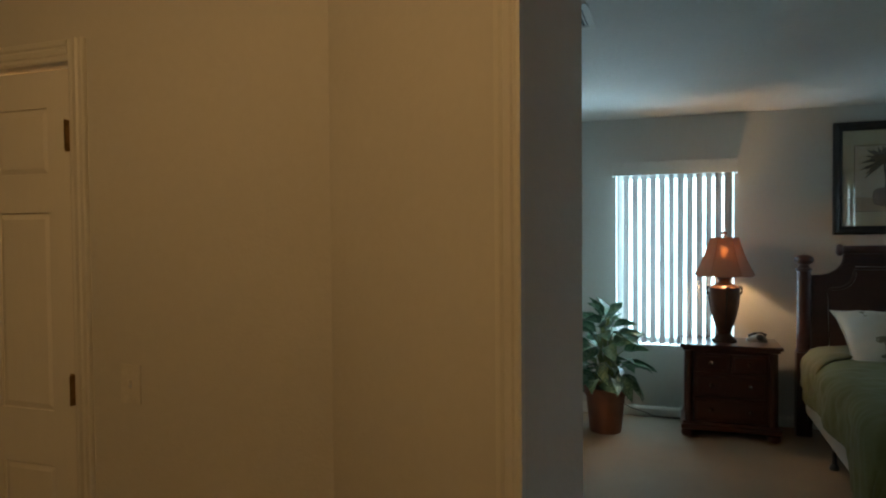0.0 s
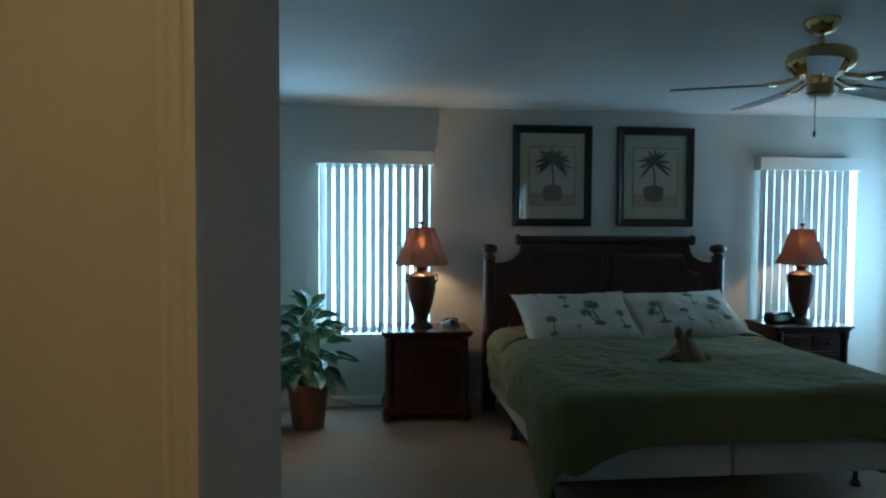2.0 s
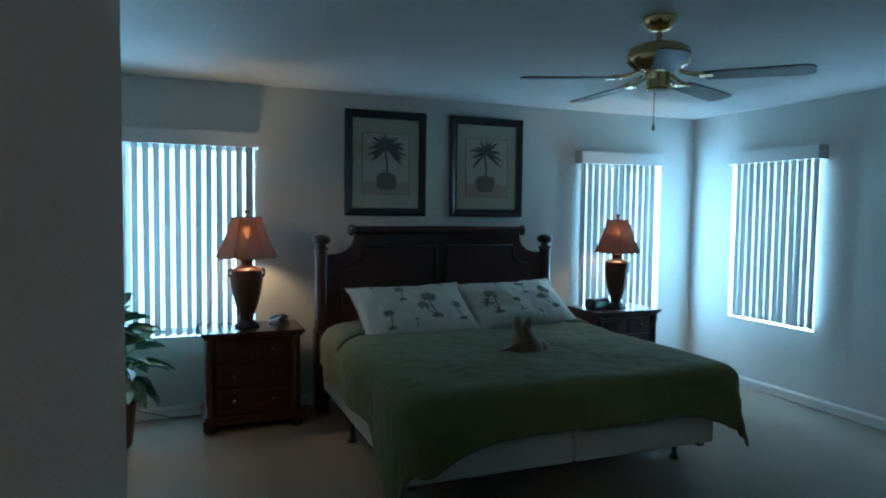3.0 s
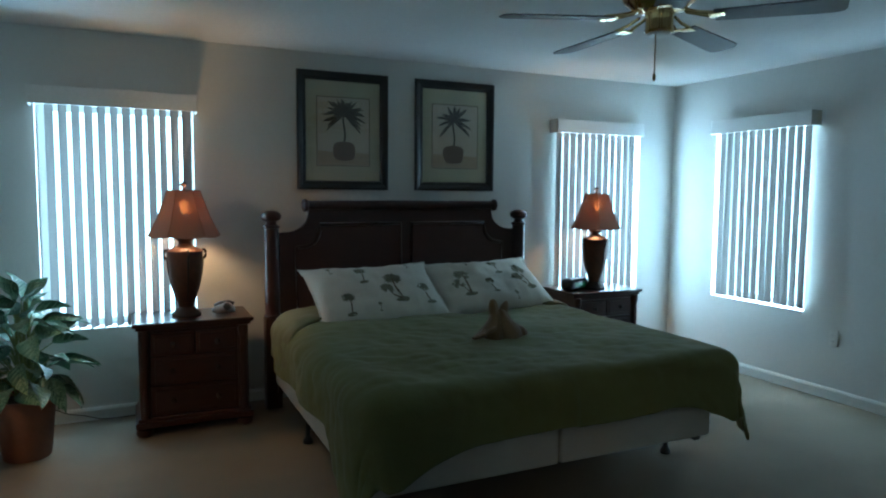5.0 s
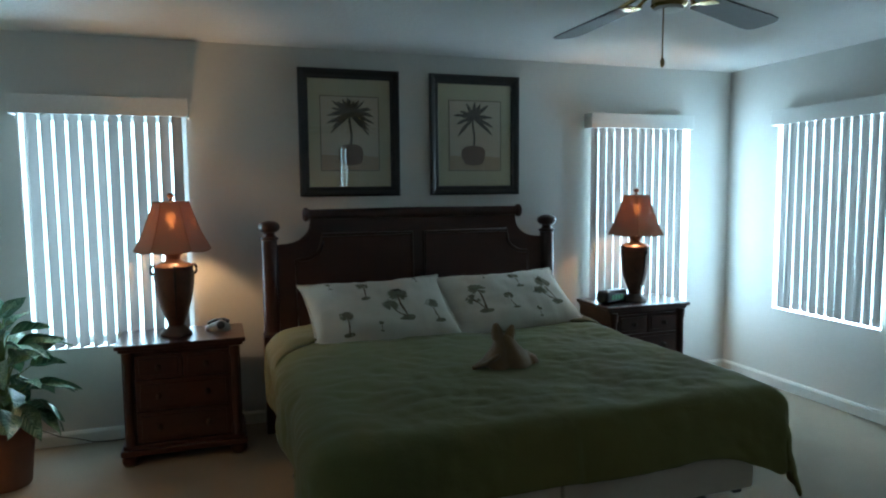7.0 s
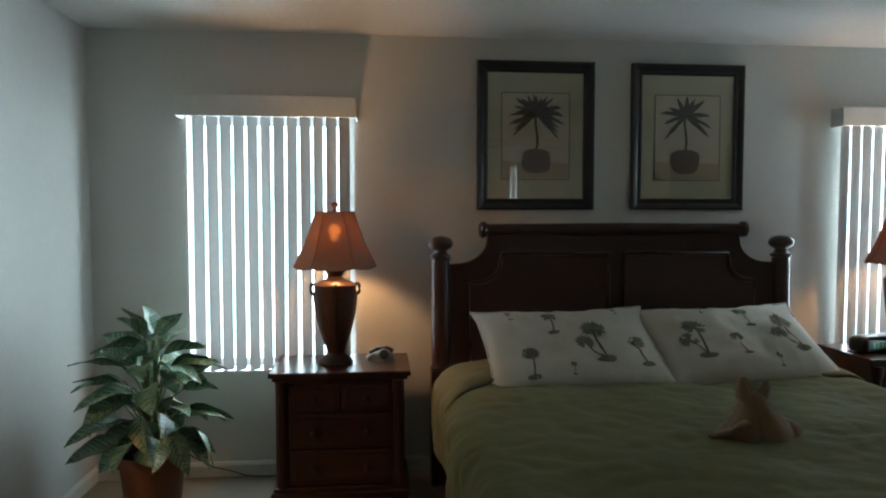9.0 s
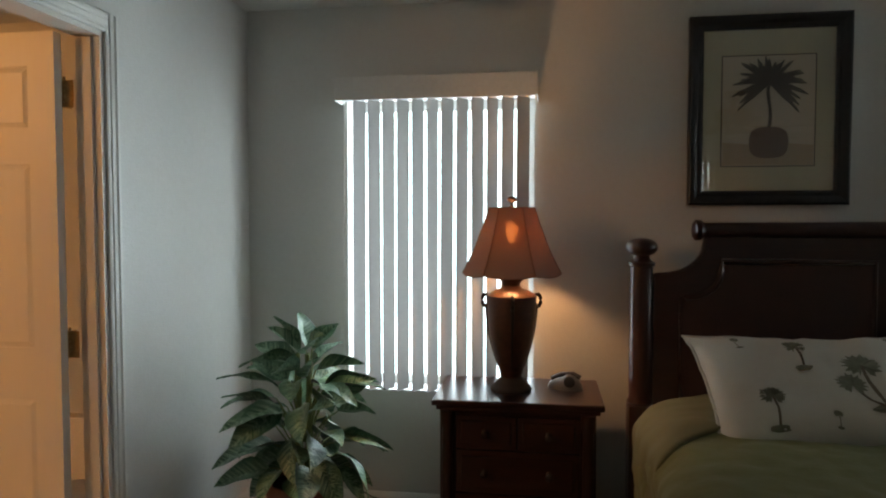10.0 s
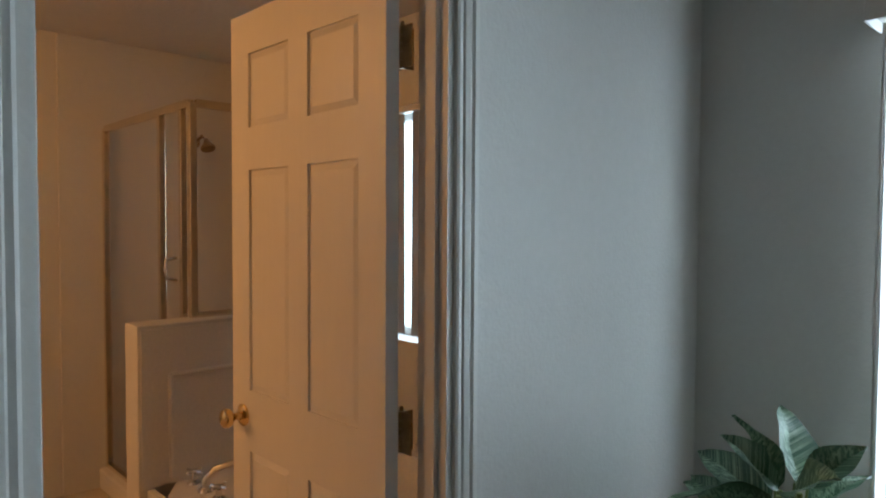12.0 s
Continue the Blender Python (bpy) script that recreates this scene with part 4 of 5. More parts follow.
def table_lamp(place, turn):
    """Bronze urn lamp with a six-sided bell shade; origin under the foot."""
    ob = thing("table_lamp", place, "lit bronze urn table lamp with a rust-coloured panelled bell shade", "lamp", "lamps on the nightstands", turn)
    part("foot", lathe([(0.086, 0.0), (0.088, 0.010), (0.082, 0.020), (0.070, 0.028), (0.066, 0.036), (0.054, 0.046), (0.044, 0.060)], 32), M_LAMPDARK, ob, "dark bronze round foot", True)
    part("urn", lathe([(0.044, 0.058), (0.048, 0.075), (0.057, 0.11), (0.071, 0.15), (0.084, 0.19), (0.094, 0.24), (0.101, 0.30), (0.105, 0.355), (0.105, 0.388), (0.106, 0.393), (0.106, 0.405), (0.098, 0.413), (0.074, 0.426), (0.046, 0.436), (0.037, 0.448), (0.040, 0.462), (0.052, 0.474), (0.056, 0.482), (0.036, 0.490), (0.016, 0.494)], 36), M_LAMP, ob, "mottled bronze urn body", True)
    for k in range(4):
        a = radians(5 + 90 * k)
        c, s = math.cos(a), math.sin(a)
        ring = [((0.110 + 0.013 * math.sin(t)) * c, (0.110 + 0.013 * math.sin(t)) * s, 0.385 + 0.027 * math.cos(t)) for t in [2 * math.pi * i / 14 for i in range(15)]]
        part("handle", tube(ring, 0.0080, 8), M_LAMPDARK, ob, "small ring handle", True)
        leaf = [((0.104 - 0.050 * t * t) * c, (0.104 - 0.050 * t * t) * s, 0.37 - 0.27 * t) for t in [i / 8 for i in range(9)]]
        part("rib", tube(leaf, 0.008, 8, taper=0.35), M_LAMPDARK, ob, "dark leaf-like rib", True)
    part("stem", tube([(0, 0, 0.49), (0, 0, 0.795)], 0.005), M_HINGE, ob)
    part("socket", lathe([(0.012, 0.53), (0.018, 0.535), (0.018, 0.608), (0.012, 0.615)], 16), M_HINGE, ob)
    blb = part("bulb", lathe([(0.011, 0.0), (0.012, 0.012), (0.022, 0.032), (0.028, 0.052), (0.024, 0.074), (0.012, 0.086), (0.001, 0.089)], 20), M_BULB, ob, "glowing bulb", True)
    blb.matrix_local = pose(0, -0.018, 0.628)
    blb.visible_shadow = False
    # shade: six curved panels
    prof = [(0.208, 0.500), (0.200, 0.515), (0.177, 0.560), (0.154, 0.608), (0.134, 0.664), (0.115, 0.715), (0.096, 0.776)]
    sides = 6

    def at(r, z, t):
        k = t * sides
        a0, fr = math.floor(k), k - math.floor(k)
        p0 = Vector((math.cos(2 * math.pi * a0 / sides), math.sin(2 * math.pi * a0 / sides), 0))
        p1 = Vector((math.cos(2 * math.pi * (a0 + 1) / sides), math.sin(2 * math.pi * (a0 + 1) / sides), 0))
        p = p0.lerp(p1, fr)
        p = p.lerp(p.normalized(), 0.45)
        return Vector((p.x * r, p.y * r, z - (0.010 * math.sin(math.pi * fr) if z < 0.51 else 0)))
    n = 48
    for k in range(sides):
        bm = bmesh.new()
        rings = [[bm.verts.new(at(r, z, (k + min(i, 7.999) / 8) / sides)) for i in range(9)] for r, z in prof]
        for a, b in zip(rings, rings[1:]):
            for i in range(8):
                bm.faces.new((a[i], a[i + 1], b[i + 1], b[i]))
        part("shade_panel", bm, M_SHADE, ob, "rust linen shade panel glowing from within", True)
        part("shade_seam", tube([at(r * 1.004, z, k / sides) for r, z in prof], 0.0028, 6), M_SEAM, ob, "", True)
    for r, z in (prof[0], prof[-1]):
        part("shade_trim", tube([at(r * 1.003, z, i / n if i < n else 0.0) for i in range(n + 1)], 0.0024, 6), M_SEAM, ob, "", True)
    for k in range(3):
        a = 2 * math.pi * k / 3
        part("spider", tube([(0, 0, 0.778), (0.094 * math.cos(a), 0.094 * math.sin(a), 0.774)], 0.0018, 6), M_HINGE, ob)
    part("finial", lathe([(0.008, 0.778), (0.012, 0.784), (0.006, 0.790), (0.006, 0.796), (0.018, 0.804), (0.021, 0.814), (0.015, 0.823), (0.004, 0.827)], 18), M_LAMP, ob, "bronze ball finial", True)
    return ob


lamp_a = table_lamp((0.630, 6.08, 0.690), 0)
lamp_b = copy_thing(lamp_a, pose(3.76, 6.08, 0.690, 0, 0, 0))

# ---- small things on the nightstands ----
phone = thing("desk_phone", (0.86, 6.14, 0.690), "small dark and silver clock-phone on the nightstand", "phone", turn=-12)
bm = bmesh.new()
bmesh.ops.create_icosphere(bm, subdivisions=3, radius=1)
for v in bm.verts:
    v.co = Vector((v.co.x * 0.075, v.co.y * 0.048, max(v.co.z, 0) * 0.050 * (1 + 0.3 * (v.co.x > 0))))
part("base", bm, M_GREY, phone, "silver plastic base", True)
part("dial", lathe([(0.024, 0.0), (0.024, 0.007), (0.018, 0.010), (0.001, 0.010)], 20), M_BLACK, phone, "dark round dial", True).matrix_local = pose(0.022, -0.034, 0.034, 62, 0, 18)
part("handset", tube([(-0.060, 0.006, 0.034), (-0.02, 0.012, 0.055), (0.03, 0.014, 0.060), (0.062, 0.010, 0.046)], 0.013, 10), M_BLACK, phone, "black handset", True)

clock = thing("alarm_clock", (3.58, 6.10, 0.690), "black rounded digital alarm clock radio with dim green digits", "clock", turn=18)
bm = bmesh.new()
box(bm, -0.125, 0.125, -0.055, 0.055, 0.0, 0.096, 0.042, 5)
part("case", bm, M_BLACK, clock, "", True)
M_DIGIT = material("dim_green_digits", (0.02, 0.07, 0.03), 0.3, emission=(0.1, 0.6, 0.25), strength=0.12)
for i in range(4):
    part("digit_bar", B(-0.062 + 0.033 * i, -0.042 + 0.033 * i, -0.0565, -0.0545, 0.028, 0.062), M_DIGIT, clock)

# ---- framed prints ----


def framed_print(x0, label, kind):
    """A print of a potted palm in a wide black frame, hung on the north wall."""
    w, z0, z1 = 0.675, 1.481, 2.314
    ob = tagged(new("framed_print"), label, "picture", "framed prints above the bed")
    ob.matrix_world = pose(x0 + w / 2, NORTH, (z0 + z1) / 2)
    hw, hh, f = w / 2, (z1 - z0) / 2, 0.064
    for sx, sz in ((1, 0), (-1, 0), (0, 1), (0, -1)):
        bm = bmesh.new()
        L = hh if sx else hw
        prof = [(0.0, -0.003), (0.0, -0.026), (0.010, -0.034), (0.026, -0.030), (0.040, -0.022), (0.054, -0.024), (f, -0.014), (f, -0.003)]
        rings = []
        for e in (-1, 1):
            ring = []
            for d, y in prof:
                along, off = e * (L - d), (hw if sx else hh) - d
                ring.append(bm.verts.new((sx * off, y, along) if sx else (along, y, sz * off)))
            rings.append(ring)
        k = len(prof)
        for i in range(k):
            bm.faces.new((rings[0][i], rings[0][(i + 1) % k], rings[1][(i + 1) % k], rings[1][i]))
        bm.faces.new(rings[0])
        bm.faces.new(rings[1][::-1])
        part("frame_side", bm, M_FRAME, ob)
    part("mat", B(-hw + f - 0.004, hw - f + 0.004, -0.010, -0.004, -hh + f - 0.004, hh - f + 0.004), M_MAT, ob, "pale olive mat")
    aw, ah, az = 0.195, 0.243, -0.002
    part("print", B(-aw, aw, -0.0125, -0.0098, az - ah, az + ah), M_PAPER, ob, "cream print paper")
    bl = bmesh.new()
    t = 0.005
    for a in (-1, 1):
        box(bl, a * aw - t / 2, a * aw + t / 2, -0.0135, -0.0095, az - ah, az + ah)
        box(bl, -aw, aw, -0.0137, -0.0095, az + a * ah - t / 2, az + a * ah + t / 2)
    part("border_line", bl, M_INKLINE, ob)
    rnd = random.Random(kind)
    fr = bmesh.new()
    px, pz = 0.004 if kind == 1 else -0.012, -0.045

    def frond(a, r, wd):
        """One painted frond: a bent blade with a ragged edge."""
        pts_u, pts_l = [], []
        n = 9
        for i in range(n + 1):
            s = i / n
            x = px + r * s * math.cos(a)
            z = pz + 0.163 + r * s * math.sin(a) - 0.22 * r * s * s * (0.4 if math.sin(a) > 0.6 else 1.0)
            ww = wd * math.sin(math.pi * min(0.12 + 0.83 * s, 1)) ** 0.8 * rnd.uniform(0.75, 1.2)
            nx, nz = -math.sin(a), math.cos(a)
            pts_u.append((x + nx * ww, z + nz * ww))
            pts_l.append((x - nx * ww, z - nz * ww))
        y = -0.0142 - rnd.uniform(0, 0.0006)
        for i in range(n):
            q = [pts_u[i], pts_u[i + 1], pts_l[i + 1], pts_l[i]]
            fr.faces.new([fr.verts.new((x, y, z)) for x, z in q])
    count, wd = (25, 0.011) if kind == 1 else (11, 0.0135)
    for i in range(count):
        a = radians(-34 + 248 * i / (count - 1) + rnd.uniform(-5, 5))
        frond(a, rnd.uniform(0.125, 0.162) * (0.8 if math.sin(a) > 0.8 else 1), wd)
    for s in range(11):
        z = pz - 0.040 + 0.02 * s
        d = 0.006 * math.sin(s * 0.6)
        fr.faces.new([fr.verts.new((px + dx + d, -0.0145, zz)) for dx, zz in ((-0.008, z), (0.008, z), (0.007, z + 0.021), (-0.007, z + 0.021))])
    part("painted_palm", fr, M_INK, ob, "dark painted palm fronds")
    gr = bmesh.new()
    gr.faces.new([gr.verts.new((x, -0.0139, z)) for x, z in ((-aw + 0.006, az - ah + 0.006), (aw - 0.006, az - ah + 0.006), (aw - 0.006, pz - 0.110), (0.07, pz - 0.098), (-0.05, pz - 0.105), (-aw + 0.006, pz - 0.094))])
    part("painted_ground", gr, M_INKGROUND, ob, "tan painted ground")
    pot = bmesh.new()
    ol = []
    for i in range(20):
        a = 2 * math.pi * i / 20
        ol.append((px + 0.083 * math.copysign(abs(math.cos(a)) ** 0.7, math.cos(a)), pz - 0.096 + 0.070 * math.copysign(abs(math.sin(a)) ** 0.7, math.sin(a))))
    pot.faces.new([pot.verts.new((x * (1 + (0.0 if kind == 1 else 0.12 * (z > pz - 0.096))), -0.0148, z)) for x, z in ol])
    part("painted_pot", pot, M_INKPOT, ob, "brown painted flower pot")
    g = part("glass", B(-hw + f - 0.002, hw - f + 0.002, -0.0215, -0.0195, -hh + f - 0.002, hh - f + 0.002), M_GLASS, ob, "clear picture glass")
    g.visible_shadow = False
    return ob


framed_print(1.400, "print of a bushy potted palm in a wide black frame", 1)
framed_print(2.293, "print of a slender potted palm in a wide black frame", 2)

# ---- ceiling fan ----
fan = thing("ceiling_fan", (2.27, 3.79, 2.44), "polished brass ceiling fan with five dark blades at rest", "ceiling fan")
part("canopy", lathe([(0.078, 0.0), (0.078, -0.012), (0.072, -0.030), (0.055, -0.052), (0.040, -0.062), (0.016, -0.066)], 32), M_BRASS, fan, "brass bell canopy", True)
part("downrod", tube([(0, 0, -0.060), (0, 0, -0.130)], 0.013, 14), M_BRASS, fan, "", True)
part("motor", lathe([(0.020, -0.118), (0.050, -0.124), (0.110, -0.134), (0.138, -0.150), (0.146, -0.175), (0.146, -0.205), (0.132, -0.222), (0.120, -0.228), (0.105, -0.246), (0.060, -0.252)], 40), M_BRASS, fan, "polished brass motor housing", True)
part("switch_cap", lathe([(0.058, -0.250), (0.060, -0.256), (0.054, -0.275), (0.054, -0.318), (0.058, -0.328), (0.050, -0.336), (0.040, -0.338)], 32), M_BRASS, fan, "", True)
part("end_plate", lathe([(0.046, -0.336), (0.044, -0.346), (0.020, -0.350), (0.001, -0.350)], 24), M_TRIM, fan, "white round end plate", True)
bm = tube([(-0.036, -0.02, -0.33), (-0.036, -0.02, -0.50)], 0.0022, 6)
lathe([(0.002, -0.53), (0.006, -0.525), (0.007, -0.51), (0.003, -0.50)], 10, bm, -0.036, -0.02)
part("pull_chain", bm, M_HINGE, fan, "beaded pull chain")
for k in range(5):
    a = 20 + 72 * k
    arm = bmesh.new()
    tube([(0.095, 0.018, -0.246), (0.15, 0.020, -0.262), (0.20, 0.030, -0.272), (0.235, 0.024, -0.274)], 0.007, 8, arm)
    tube([(0.095, -0.018, -0.246), (0.15, -0.020, -0.262), (0.20, -0.030, -0.272), (0.235, -0.024, -0.274)], 0.007, 8, arm)
    box(arm, 0.185, 0.245, -0.038, 0.038, -0.280, -0.274, 0.002)
    ar = part("blade_arm", arm, M_BRASS, fan, "cast brass blade arm", True)
    ar.matrix_local = pose(0, 0, -0.012, 0, 0, a)
    outl = [(0.0, -0.052), (0.36, -0.064), (0.415, -0.062), (0.435, -0.050), (0.445, -0.03), (0.445, 0.03), (0.435, 0.050), (0.415, 0.062), (0.36, 0.064), (0.0, 0.052)]
    bm = bmesh.new()
    f = bm.faces.new([bm.verts.new((x, y, 0)) for x, y in outl])
    r = bmesh.ops.extrude_face_region(bm, geom=[f])
    bmesh.ops.translate(bm, vec=(0, 0, 0.006), verts=[v for v in r["geom"] if isinstance(v, bmesh.types.BMVert)])
    bl = part("blade", bm, M_BLADE, fan, "dark wood-veneer blade")
    bl.matrix_local = pose(0, 0, 0, 0, 0, a) @ pose(0.205, 0, -0.290, 0, 0, 0) @ pose(0, 0, 0, -8, 1.5, 0)

# ---- plant ----
plant = thing("potted_plant", (-0.220, 5.88, 0), "leafy variegated dumb cane in a terracotta-coloured pot on the carpet", "plant")
pot = lathe([(0.112, 0.0), (0.117, 0.006), (0.146, 0.280), (0.158, 0.283), (0.163, 0.335), (0.159, 0.341), (0.146, 0.339), (0.142, 0.308), (0.001, 0.305)], 40)
part("pot", pot, M_POT, plant, "brown terracotta-look pot", True)
part("soil", lathe([(0.141, 0.300), (0.130, 0.318), (0.001, 0.324)], 24), M_SOIL, plant)


def leaf_mesh(length, width, droop, curl):
    """A pointed oval leaf along x, its halves raised from the midrib, its tip bent down."""
    bm = bmesh.new()
    n = 9
    rows = []
    for i in range(n + 1):
        t = i / n
        wd = width * (math.sin(math.pi * t ** 0.78) ** 0.85 if 0 < t < 1 else 0.0) + 0.0008
        x, z = length * t * (1 - 0.10 * t * droop), -droop * length * t * t * 0.6
        rows.append([bm.verts.new((x, k * wd / 2, z + curl * wd * abs(k) * 0.5 + 0.005 * math.sin(11 * t + 2.3 * k))) for k in (-1, -0.5, 0, 0.5, 1)])
    for a, b in zip(rows, rows[1:]):
        for k in range(4):
            bm.faces.new((a[k], a[k + 1], b[k + 1], b[k]))
    return mesh_of(bm, "leaf", M_LEAF, True)


LEAVES = [leaf_mesh(0.23, 0.112, 0.35, 0.50), leaf_mesh(0.255, 0.122, 0.50, 0.40), leaf_mesh(0.19, 0.100, 0.22, 0.65), leaf_mesh(0.235, 0.114, 0.70, 0.35)]
rnd = random.Random(41)


def leaf_at(a, reach, z0, z1, pitch, roll, kind, size):
    """One stalk from the canes at z0 out to its leaf at z1."""
    p0 = Vector((0.03 * math.cos(a), 0.03 * math.sin(a), z0))
    p2 = Vector((reach * math.cos(a), reach * math.sin(a), z1))
    part("leaf_stem", tube([p0, (p0 + p2) / 2 + Vector((0, 0, 0.02)), p2], 0.0048, 6, taper=0.6), M_STEM, plant)
    lf = new("leaf", LEAVES[kind])
    lf.parent = plant
    lf.matrix_local = Matrix.Translation(p2) @ pose(0, 0, 0, 0, 0, math.degrees(a)) @ pose(0, 0, 0, roll, pitch, rnd.uniform(-32, 32)) @ Matrix.Diagonal((size, size, size, 1))


# tiers from the skirt to the top rosette: how many, reach, heights, pitch of the leaf, its spread, kinds
for count, reach, z0, z1, pitch, spread, kinds in ((17, 0.12, 0.33, 0.43, 14, 22, (1, 3, 3)), (18, 0.12, 0.40, 0.53, 0, 28, (0, 1, 3)), (15, 0.11, 0.50, 0.64, -10, 28, (0, 1, 1)),
                                                   (9, 0.095, 0.60, 0.74, -14, 20, (1, 1, 0)), (6, 0.05, 0.69, 0.81, -24, 20, (0, 2, 1)), (5, 0.03, 0.76, 0.855, -48, 20, (2, 2, 0))):
    start = rnd.uniform(0, 6.28)
    for i in range(count):
        leaf_at(start + 2 * math.pi * (i + rnd.uniform(-0.3, 0.3)) / count, reach * rnd.uniform(0.7, 1.25), z0, z1 + rnd.uniform(-0.04, 0.04), pitch + rnd.uniform(-spread, spread), rnd.uniform(-50, 50), rnd.choice(kinds), rnd.uniform(0.80, 1.06))
for k in range(4):
    a = 1.1 + 1.57 * k
    part("cane", tube([(0.02 * math.cos(a), 0.02 * math.sin(a), 0.315), (0.03 * math.cos(a + 0.4), 0.03 * math.sin(a + 0.4), 0.55), (0.028 * math.cos(a), 0.028 * math.sin(a), 0.86)], 0.011, 8, taper=0.6), M_STEM, plant, "pale green cane", True)

# ---- outlets, cords, vent ----


def outlet(m, label, switch=False):
    ob = tagged(new("wall_plate"), label, "outlet")
    ob.matrix_world = m
    part("plate", B(-0.035, 0.035, -0.006, -0.0005, -0.057, 0.057, 0.002), M_PLATE, ob)
    if switch:
        part("toggle", B(-0.005, 0.005, -0.016, -0.005, -0.010, 0.012, 0.001), M_PLATE, ob)
    else:
        for z in (-0.022, 0.022):
            so = part("socket", lathe([(0.016, 0), (0.016, 0.002)], 16), M_PLATE, ob)
            so.matrix_local = pose(0, -0.006, z, 90, 0, 0)
            part("slot", B(-0.007, -0.005, -0.0086, -0.0078, z - 0.004, z + 0.005), M_BLACK, ob)
            part("slot", B(0.005, 0.007, -0.0086, -0.0078, z - 0.004, z + 0.005), M_BLACK, ob)
    return ob


outlet(pose(EAST, 4.765, 0.445, 0, 0, -90), "off-white outlet plate low on the painted wall")
outlet(pose(-1.205, 2.2, 1.095), "off-white light switch plate on the hall wall", True)
cord = thing("lamp_cord", (0, 0, 0), "thin brown lamp cord lying along the wall to the nightstand", "cord")
part("cable", tube([(-0.24, 6.385, 0.17), (-0.16, 6.375, 0.115), (-0.06, 6.365, 0.065), (0.03, 6.36, 0.045), (0.12, 6.355, 0.014), (0.22, 6.35, 0.010), (0.30, 6.35, 0.013), (0.42, 6.345, 0.010)], 0.0038, 6), M_CORD, cord, "", True)
vent = thing("air_vent", (-0.16, 3.58, 2.44), "white slatted air vent set in the ceiling", "vent", turn=90)
vf = bmesh.new()
for a in (-1, 1):
    box(vf, a * 0.155 - 0.02, a * 0.155 + 0.02, -0.105, 0.105, -0.012, -0.001, 0.002)
    box(vf, -0.135, 0.135, a * 0.095 - 0.015, a * 0.095 + 0.015, -0.012, -0.001, 0.002)
part("frame", vf, M_TRIM, vent)
part("backing", B(-0.135, 0.135, -0.08, 0.08, -0.003, -0.001), M_BLACK, vent)
for i in range(8):
    part("slat", B(-0.134, 0.134, -0.006, 0.006, -0.001, 0.0), M_TRIM, vent).matrix_local = pose(0, -0.07 + 0.02 * i, -0.008, 35, 0, 0)

# ---- hall and bathroom ----


def dome_light(place, label):
    ob = thing("ceiling_light", place, label, "ceiling light", "flush ceiling lights")
    part("base", lathe([(0.15, 0.0), (0.15, -0.018), (0.14, -0.022)], 32), M_BRASS, ob, "brass base ring", True)
    g = part("shade", lathe([(0.138, -0.020), (0.130, -0.055), (0.095, -0.095), (0.050, -0.115), (0.001, -0.12)], 32), M_LAMPGLASS, ob, "glowing opal glass dome", True)
    g.visible_shadow = False
    return ob


dome_light((-0.75, 0.75, H), "lit flush ceiling light with an opal dome in the hall")
dome_light((-2.6, 3.2, H), "lit flush ceiling light with an opal dome in the bathroom")

tagged(part("trim_shower_surround", B(-3.628, -3.611, 5.275, 6.395, 0.0, 2.437, 0.003), M_WALL), "painted wall step at the edge of the shower", "wall trim", kind="structure")
tagged(part("half_wall", B(-2.527, -2.385, 5.24, 6.395, 0.0, 1.05, 0.006), M_WALL), "low painted half wall between tub and shower", "half wall", kind="structure")
tub = thing("bathtub", (0, 0, 0), "white acrylic tub in a raised deck with a moulded splash panel", "bathtub")
deck = bmesh.new()
x0, x1, y0, y1, zt = -2.383, -0.795, 5.30, 6.398, 0.40
cx, cy = (x0 + x1) / 2, (y0 + y1) / 2 + 0.03
n = 36
out, rim, low = [], [], []
for i in range(n):
    a = 2 * math.pi * i / n
    c, s = math.cos(a), math.sin(a)
    k = 1 / max(abs(c), abs(s))
    out.append(deck.verts.new((cx + c * k * (x1 - x0) / 2, (y0 + y1) / 2 + s * k * (y1 - y0) / 2, zt)))
    sq = lambda q: math.copysign(abs(q) ** 0.55, q)
    rim.append(deck.verts.new((cx + sq(c) * 0.70, cy + sq(s) * 0.40, zt + 0.012)))
    low.append(deck.verts.new((cx + sq(c) * 0.58, cy + sq(s) * 0.30, 0.08)))
for i in range(n):
    j = (i + 1) % n
    deck.faces.new((out[i], out[j], rim[j], rim[i]))
    deck.faces.new((rim[i], rim[j], low[j], low[i]))
deck.faces.new(low)
part("basin", deck, M_TUB, tub, "", True)
part("apron", B(x0, x1, y0 - 0.03, y0 - 0.001, 0.0, zt - 0.002, 0.006), M_TUB, tub, "white tub apron")
sp = bmesh.new()
box(sp, -2.384, -2.375, 5.25, 6.39, zt + 0.002, 1.035, 0.002)
part("splash_panel", sp, M_TUB, tub, "white splash panel on the half wall")
fl = bmesh.new()
for a, b in (((5.365, 0.43), (5.365, 0.845)), ((5.365, 0.845), (6.33, 0.845)), ((6.33, 0.845), (6.33, 0.43))):
    tube([(-2.374, *a), (-2.374, *b)], 0.010, 8, fl)
part("panel_moulding", fl, M_TUB, tub, "raised line on the splash panel", True)
faucet = thing("tub_faucet", (-2.20, 5.43, zt + 0.006), "chrome deck-mounted tub faucet with two handles", "faucet", turn=0)
part("spout", tube([(0, 0, 0), (0, 0, 0.045), (0.02, 0.03, 0.085), (0.06, 0.09, 0.105), (0.09, 0.14, 0.10), (0.10, 0.16, 0.082)], 0.017, 12), M_CHROME, faucet, "curved chrome spout", True)
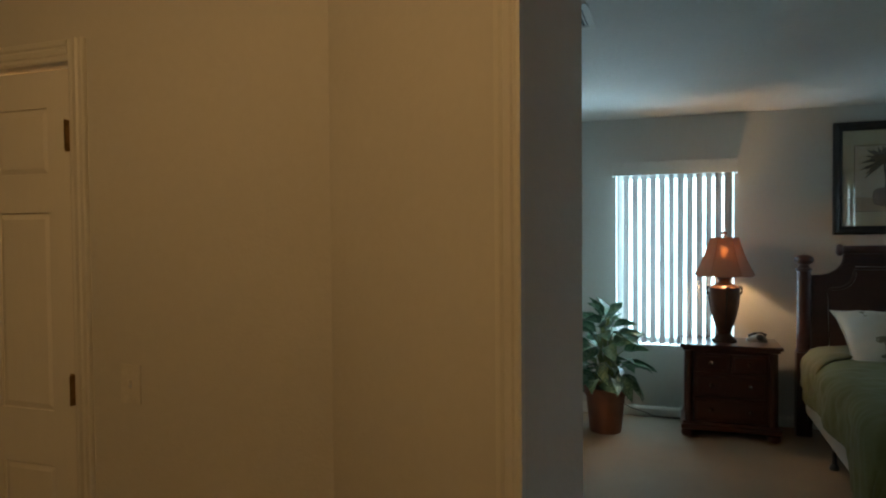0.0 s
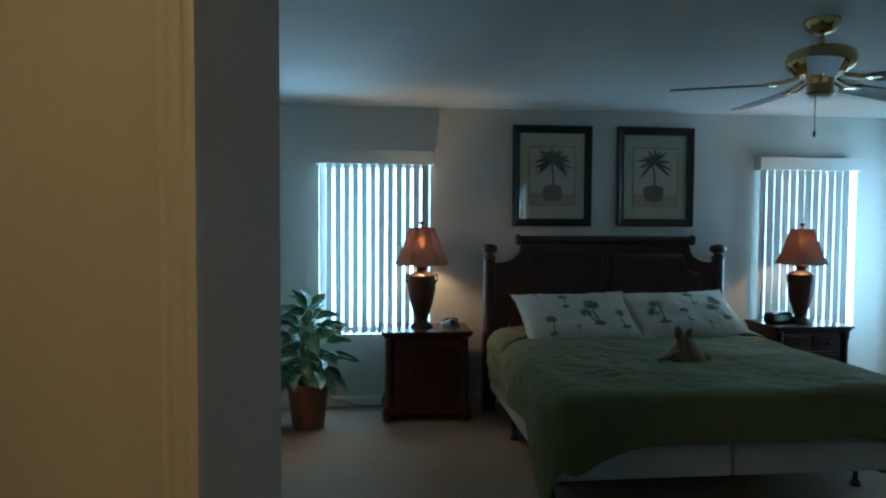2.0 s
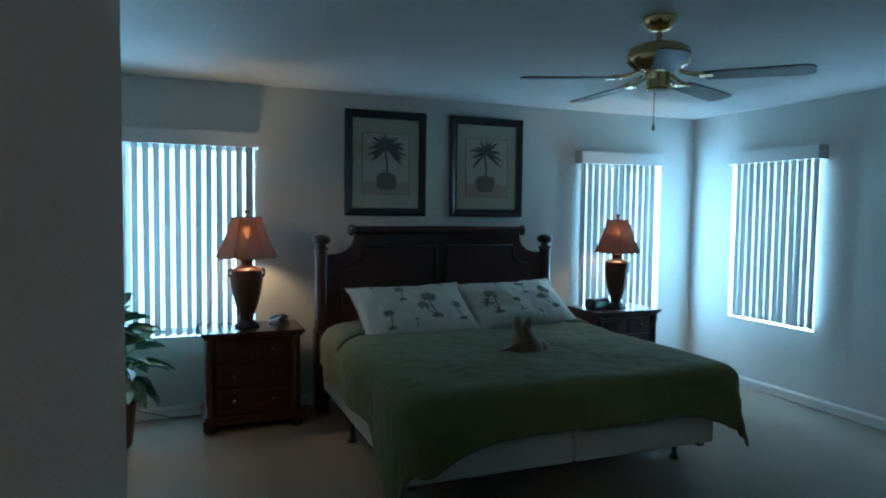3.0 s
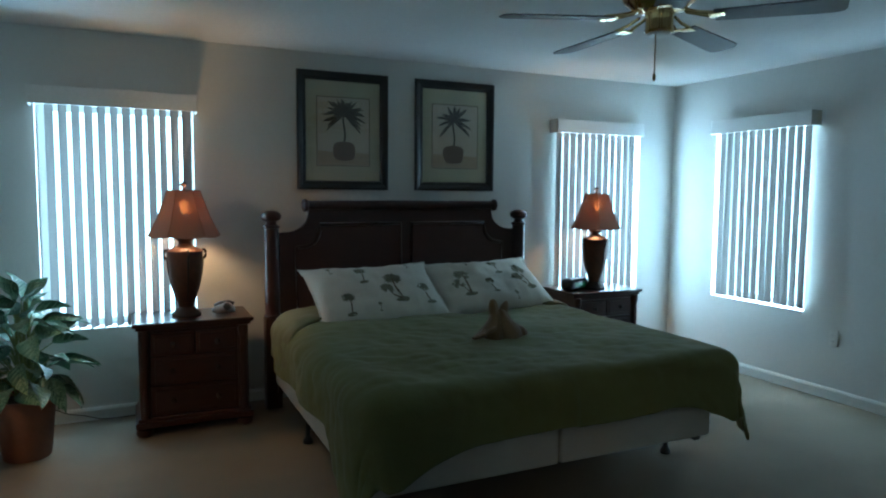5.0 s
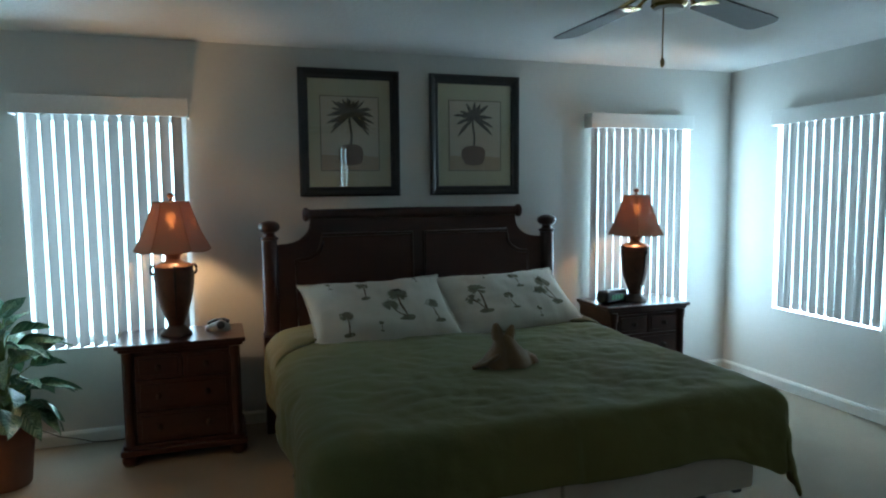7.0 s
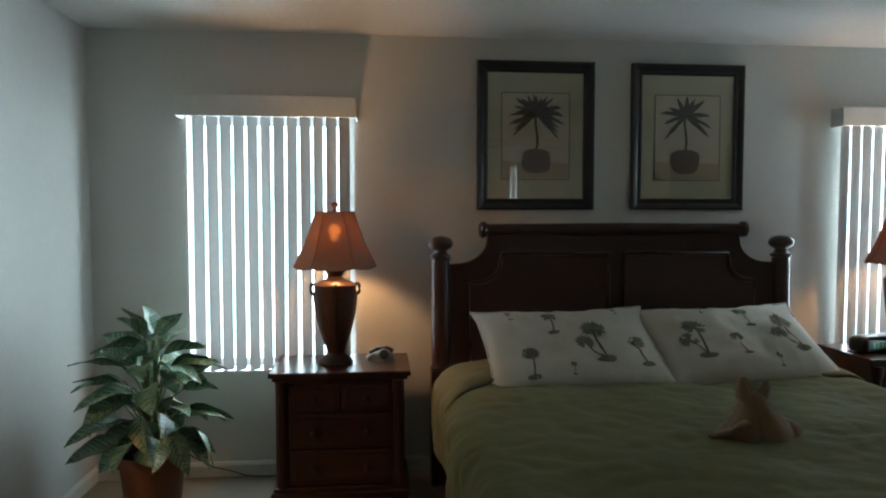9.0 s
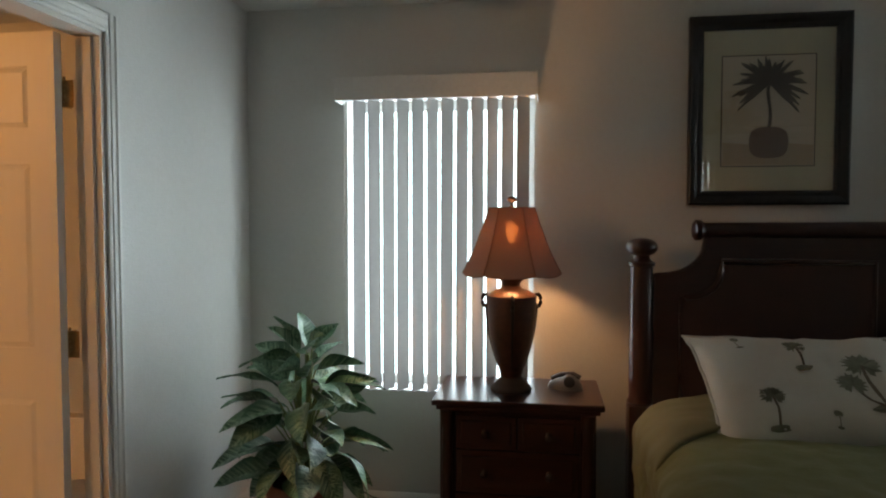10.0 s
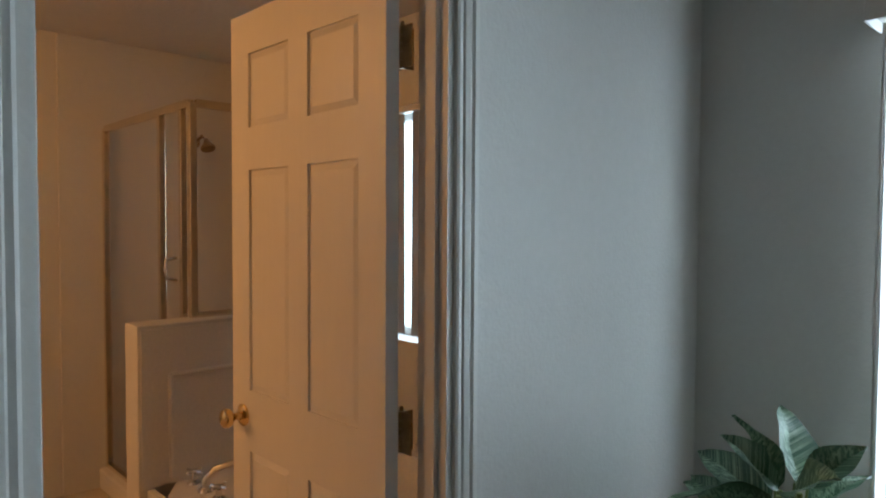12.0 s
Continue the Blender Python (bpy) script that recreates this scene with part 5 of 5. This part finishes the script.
part("spout_base", lathe([(0.032, 0), (0.030, 0.008), (0.020, 0.018)], 20), M_CHROME, faucet, "", True)
for s in (-1, 1):
    hd = lathe([(0.028, 0), (0.026, 0.008), (0.012, 0.016), (0.012, 0.040), (0.018, 0.046), (0.016, 0.054), (0.001, 0.056)], 18)
    for k in range(4):
        a = math.pi / 2 * k + 0.4
        tube([(0, 0, 0.048), (0.036 * math.cos(a), 0.036 * math.sin(a), 0.050)], 0.006, 8, hd)
    part("handle", hd, M_CHROME, faucet, "chrome cross handle", True).matrix_local = pose(s * 0.11, 0.0, 0)

shower = thing("shower_enclosure", (0, 0, 0), "framed glass shower enclosure with gold-toned metal edges", "shower")
SX0, SX1, SY = -3.609, -2.455, 5.50
part("curb", B(SX0, SX1 - 0.076, SY - 0.05, SY + 0.05, 0.0, 0.11, 0.01), M_TUB, shower, "white shower curb")
for name, bm in (("post", B(SX0, SX0 + 0.03, SY - 0.015, SY + 0.015, 0.11, 1.96, 0.003)), ("post", B(-2.823, -2.798, SY - 0.015, SY + 0.015, 0.11, 1.96, 0.003)),
                 ("post", B(SX1 - 0.03, SX1, SY - 0.015, SY + 0.015, 1.052, 1.96, 0.003)), ("post", B(-2.585, -2.560, SY - 0.013, SY + 0.013, 0.11, 1.94, 0.003)),
                 ("rail", B(SX0 + 0.03, SX1 - 0.03, SY - 0.014, SY + 0.014, 1.94, 1.975, 0.003)), ("rail", B(SX0 + 0.03, -2.823, SY - 0.014, SY + 0.014, 0.111, 0.135, 0.003)),
                 ("rail", B(SX1 - 0.028, SX1 - 0.002, SY + 0.015, 6.395, 1.94, 1.975, 0.003)), ("rail", B(SX1 - 0.028, SX1 - 0.002, SY + 0.015, 6.395, 1.051, 1.075, 0.003))):
    part(name, bm, M_GOLDFRAME, shower, "gold-toned metal edge")
for bm in (B(SX0 + 0.03, -2.823, SY - 0.003, SY + 0.003, 0.135, 1.94), B(-2.798, -2.585, SY - 0.003, SY + 0.003, 0.111, 1.94), B(-2.560, SX1 - 0.03, SY - 0.003, SY + 0.003, 1.052, 1.94), B(SX1 - 0.018, SX1 - 0.012, SY + 0.015, 6.395, 1.075, 1.94)):
    g = part("glass_panel", bm, M_SHOWERGLASS, shower, "clear shower glass")
    g.visible_shadow = False
part("door_handle", tube([(-2.635, SY - 0.004, 1.20), (-2.635, SY - 0.05, 1.21), (-2.635, SY - 0.055, 1.25), (-2.635, SY - 0.05, 1.29), (-2.635, SY - 0.004, 1.30)], 0.008, 10), M_CHROME, shower, "chrome pull handle", True)
sh = part("shower_head", lathe([(0.03, 0), (0.03, 0.006), (0.012, 0.012)], 20), M_HINGE, shower, "dark metal shower head on the wall", True)
sh.matrix_local = pose(-3.611, 6.0, 1.93, 90, 0, 90)
part("shower_arm", tube([(0, 0, 0), (0, 0.03, 0.10), (0, 0.0, 0.16)], 0.010, 10), M_HINGE, sh, "", True)
part("rose", lathe([(0.012, 0.02), (0.020, 0.0), (0.042, -0.035), (0.040, -0.045), (0.001, -0.045)], 20), M_HINGE, sh, "", True).matrix_local = pose(0, -0.01, 0.165, -115, 0, 0)
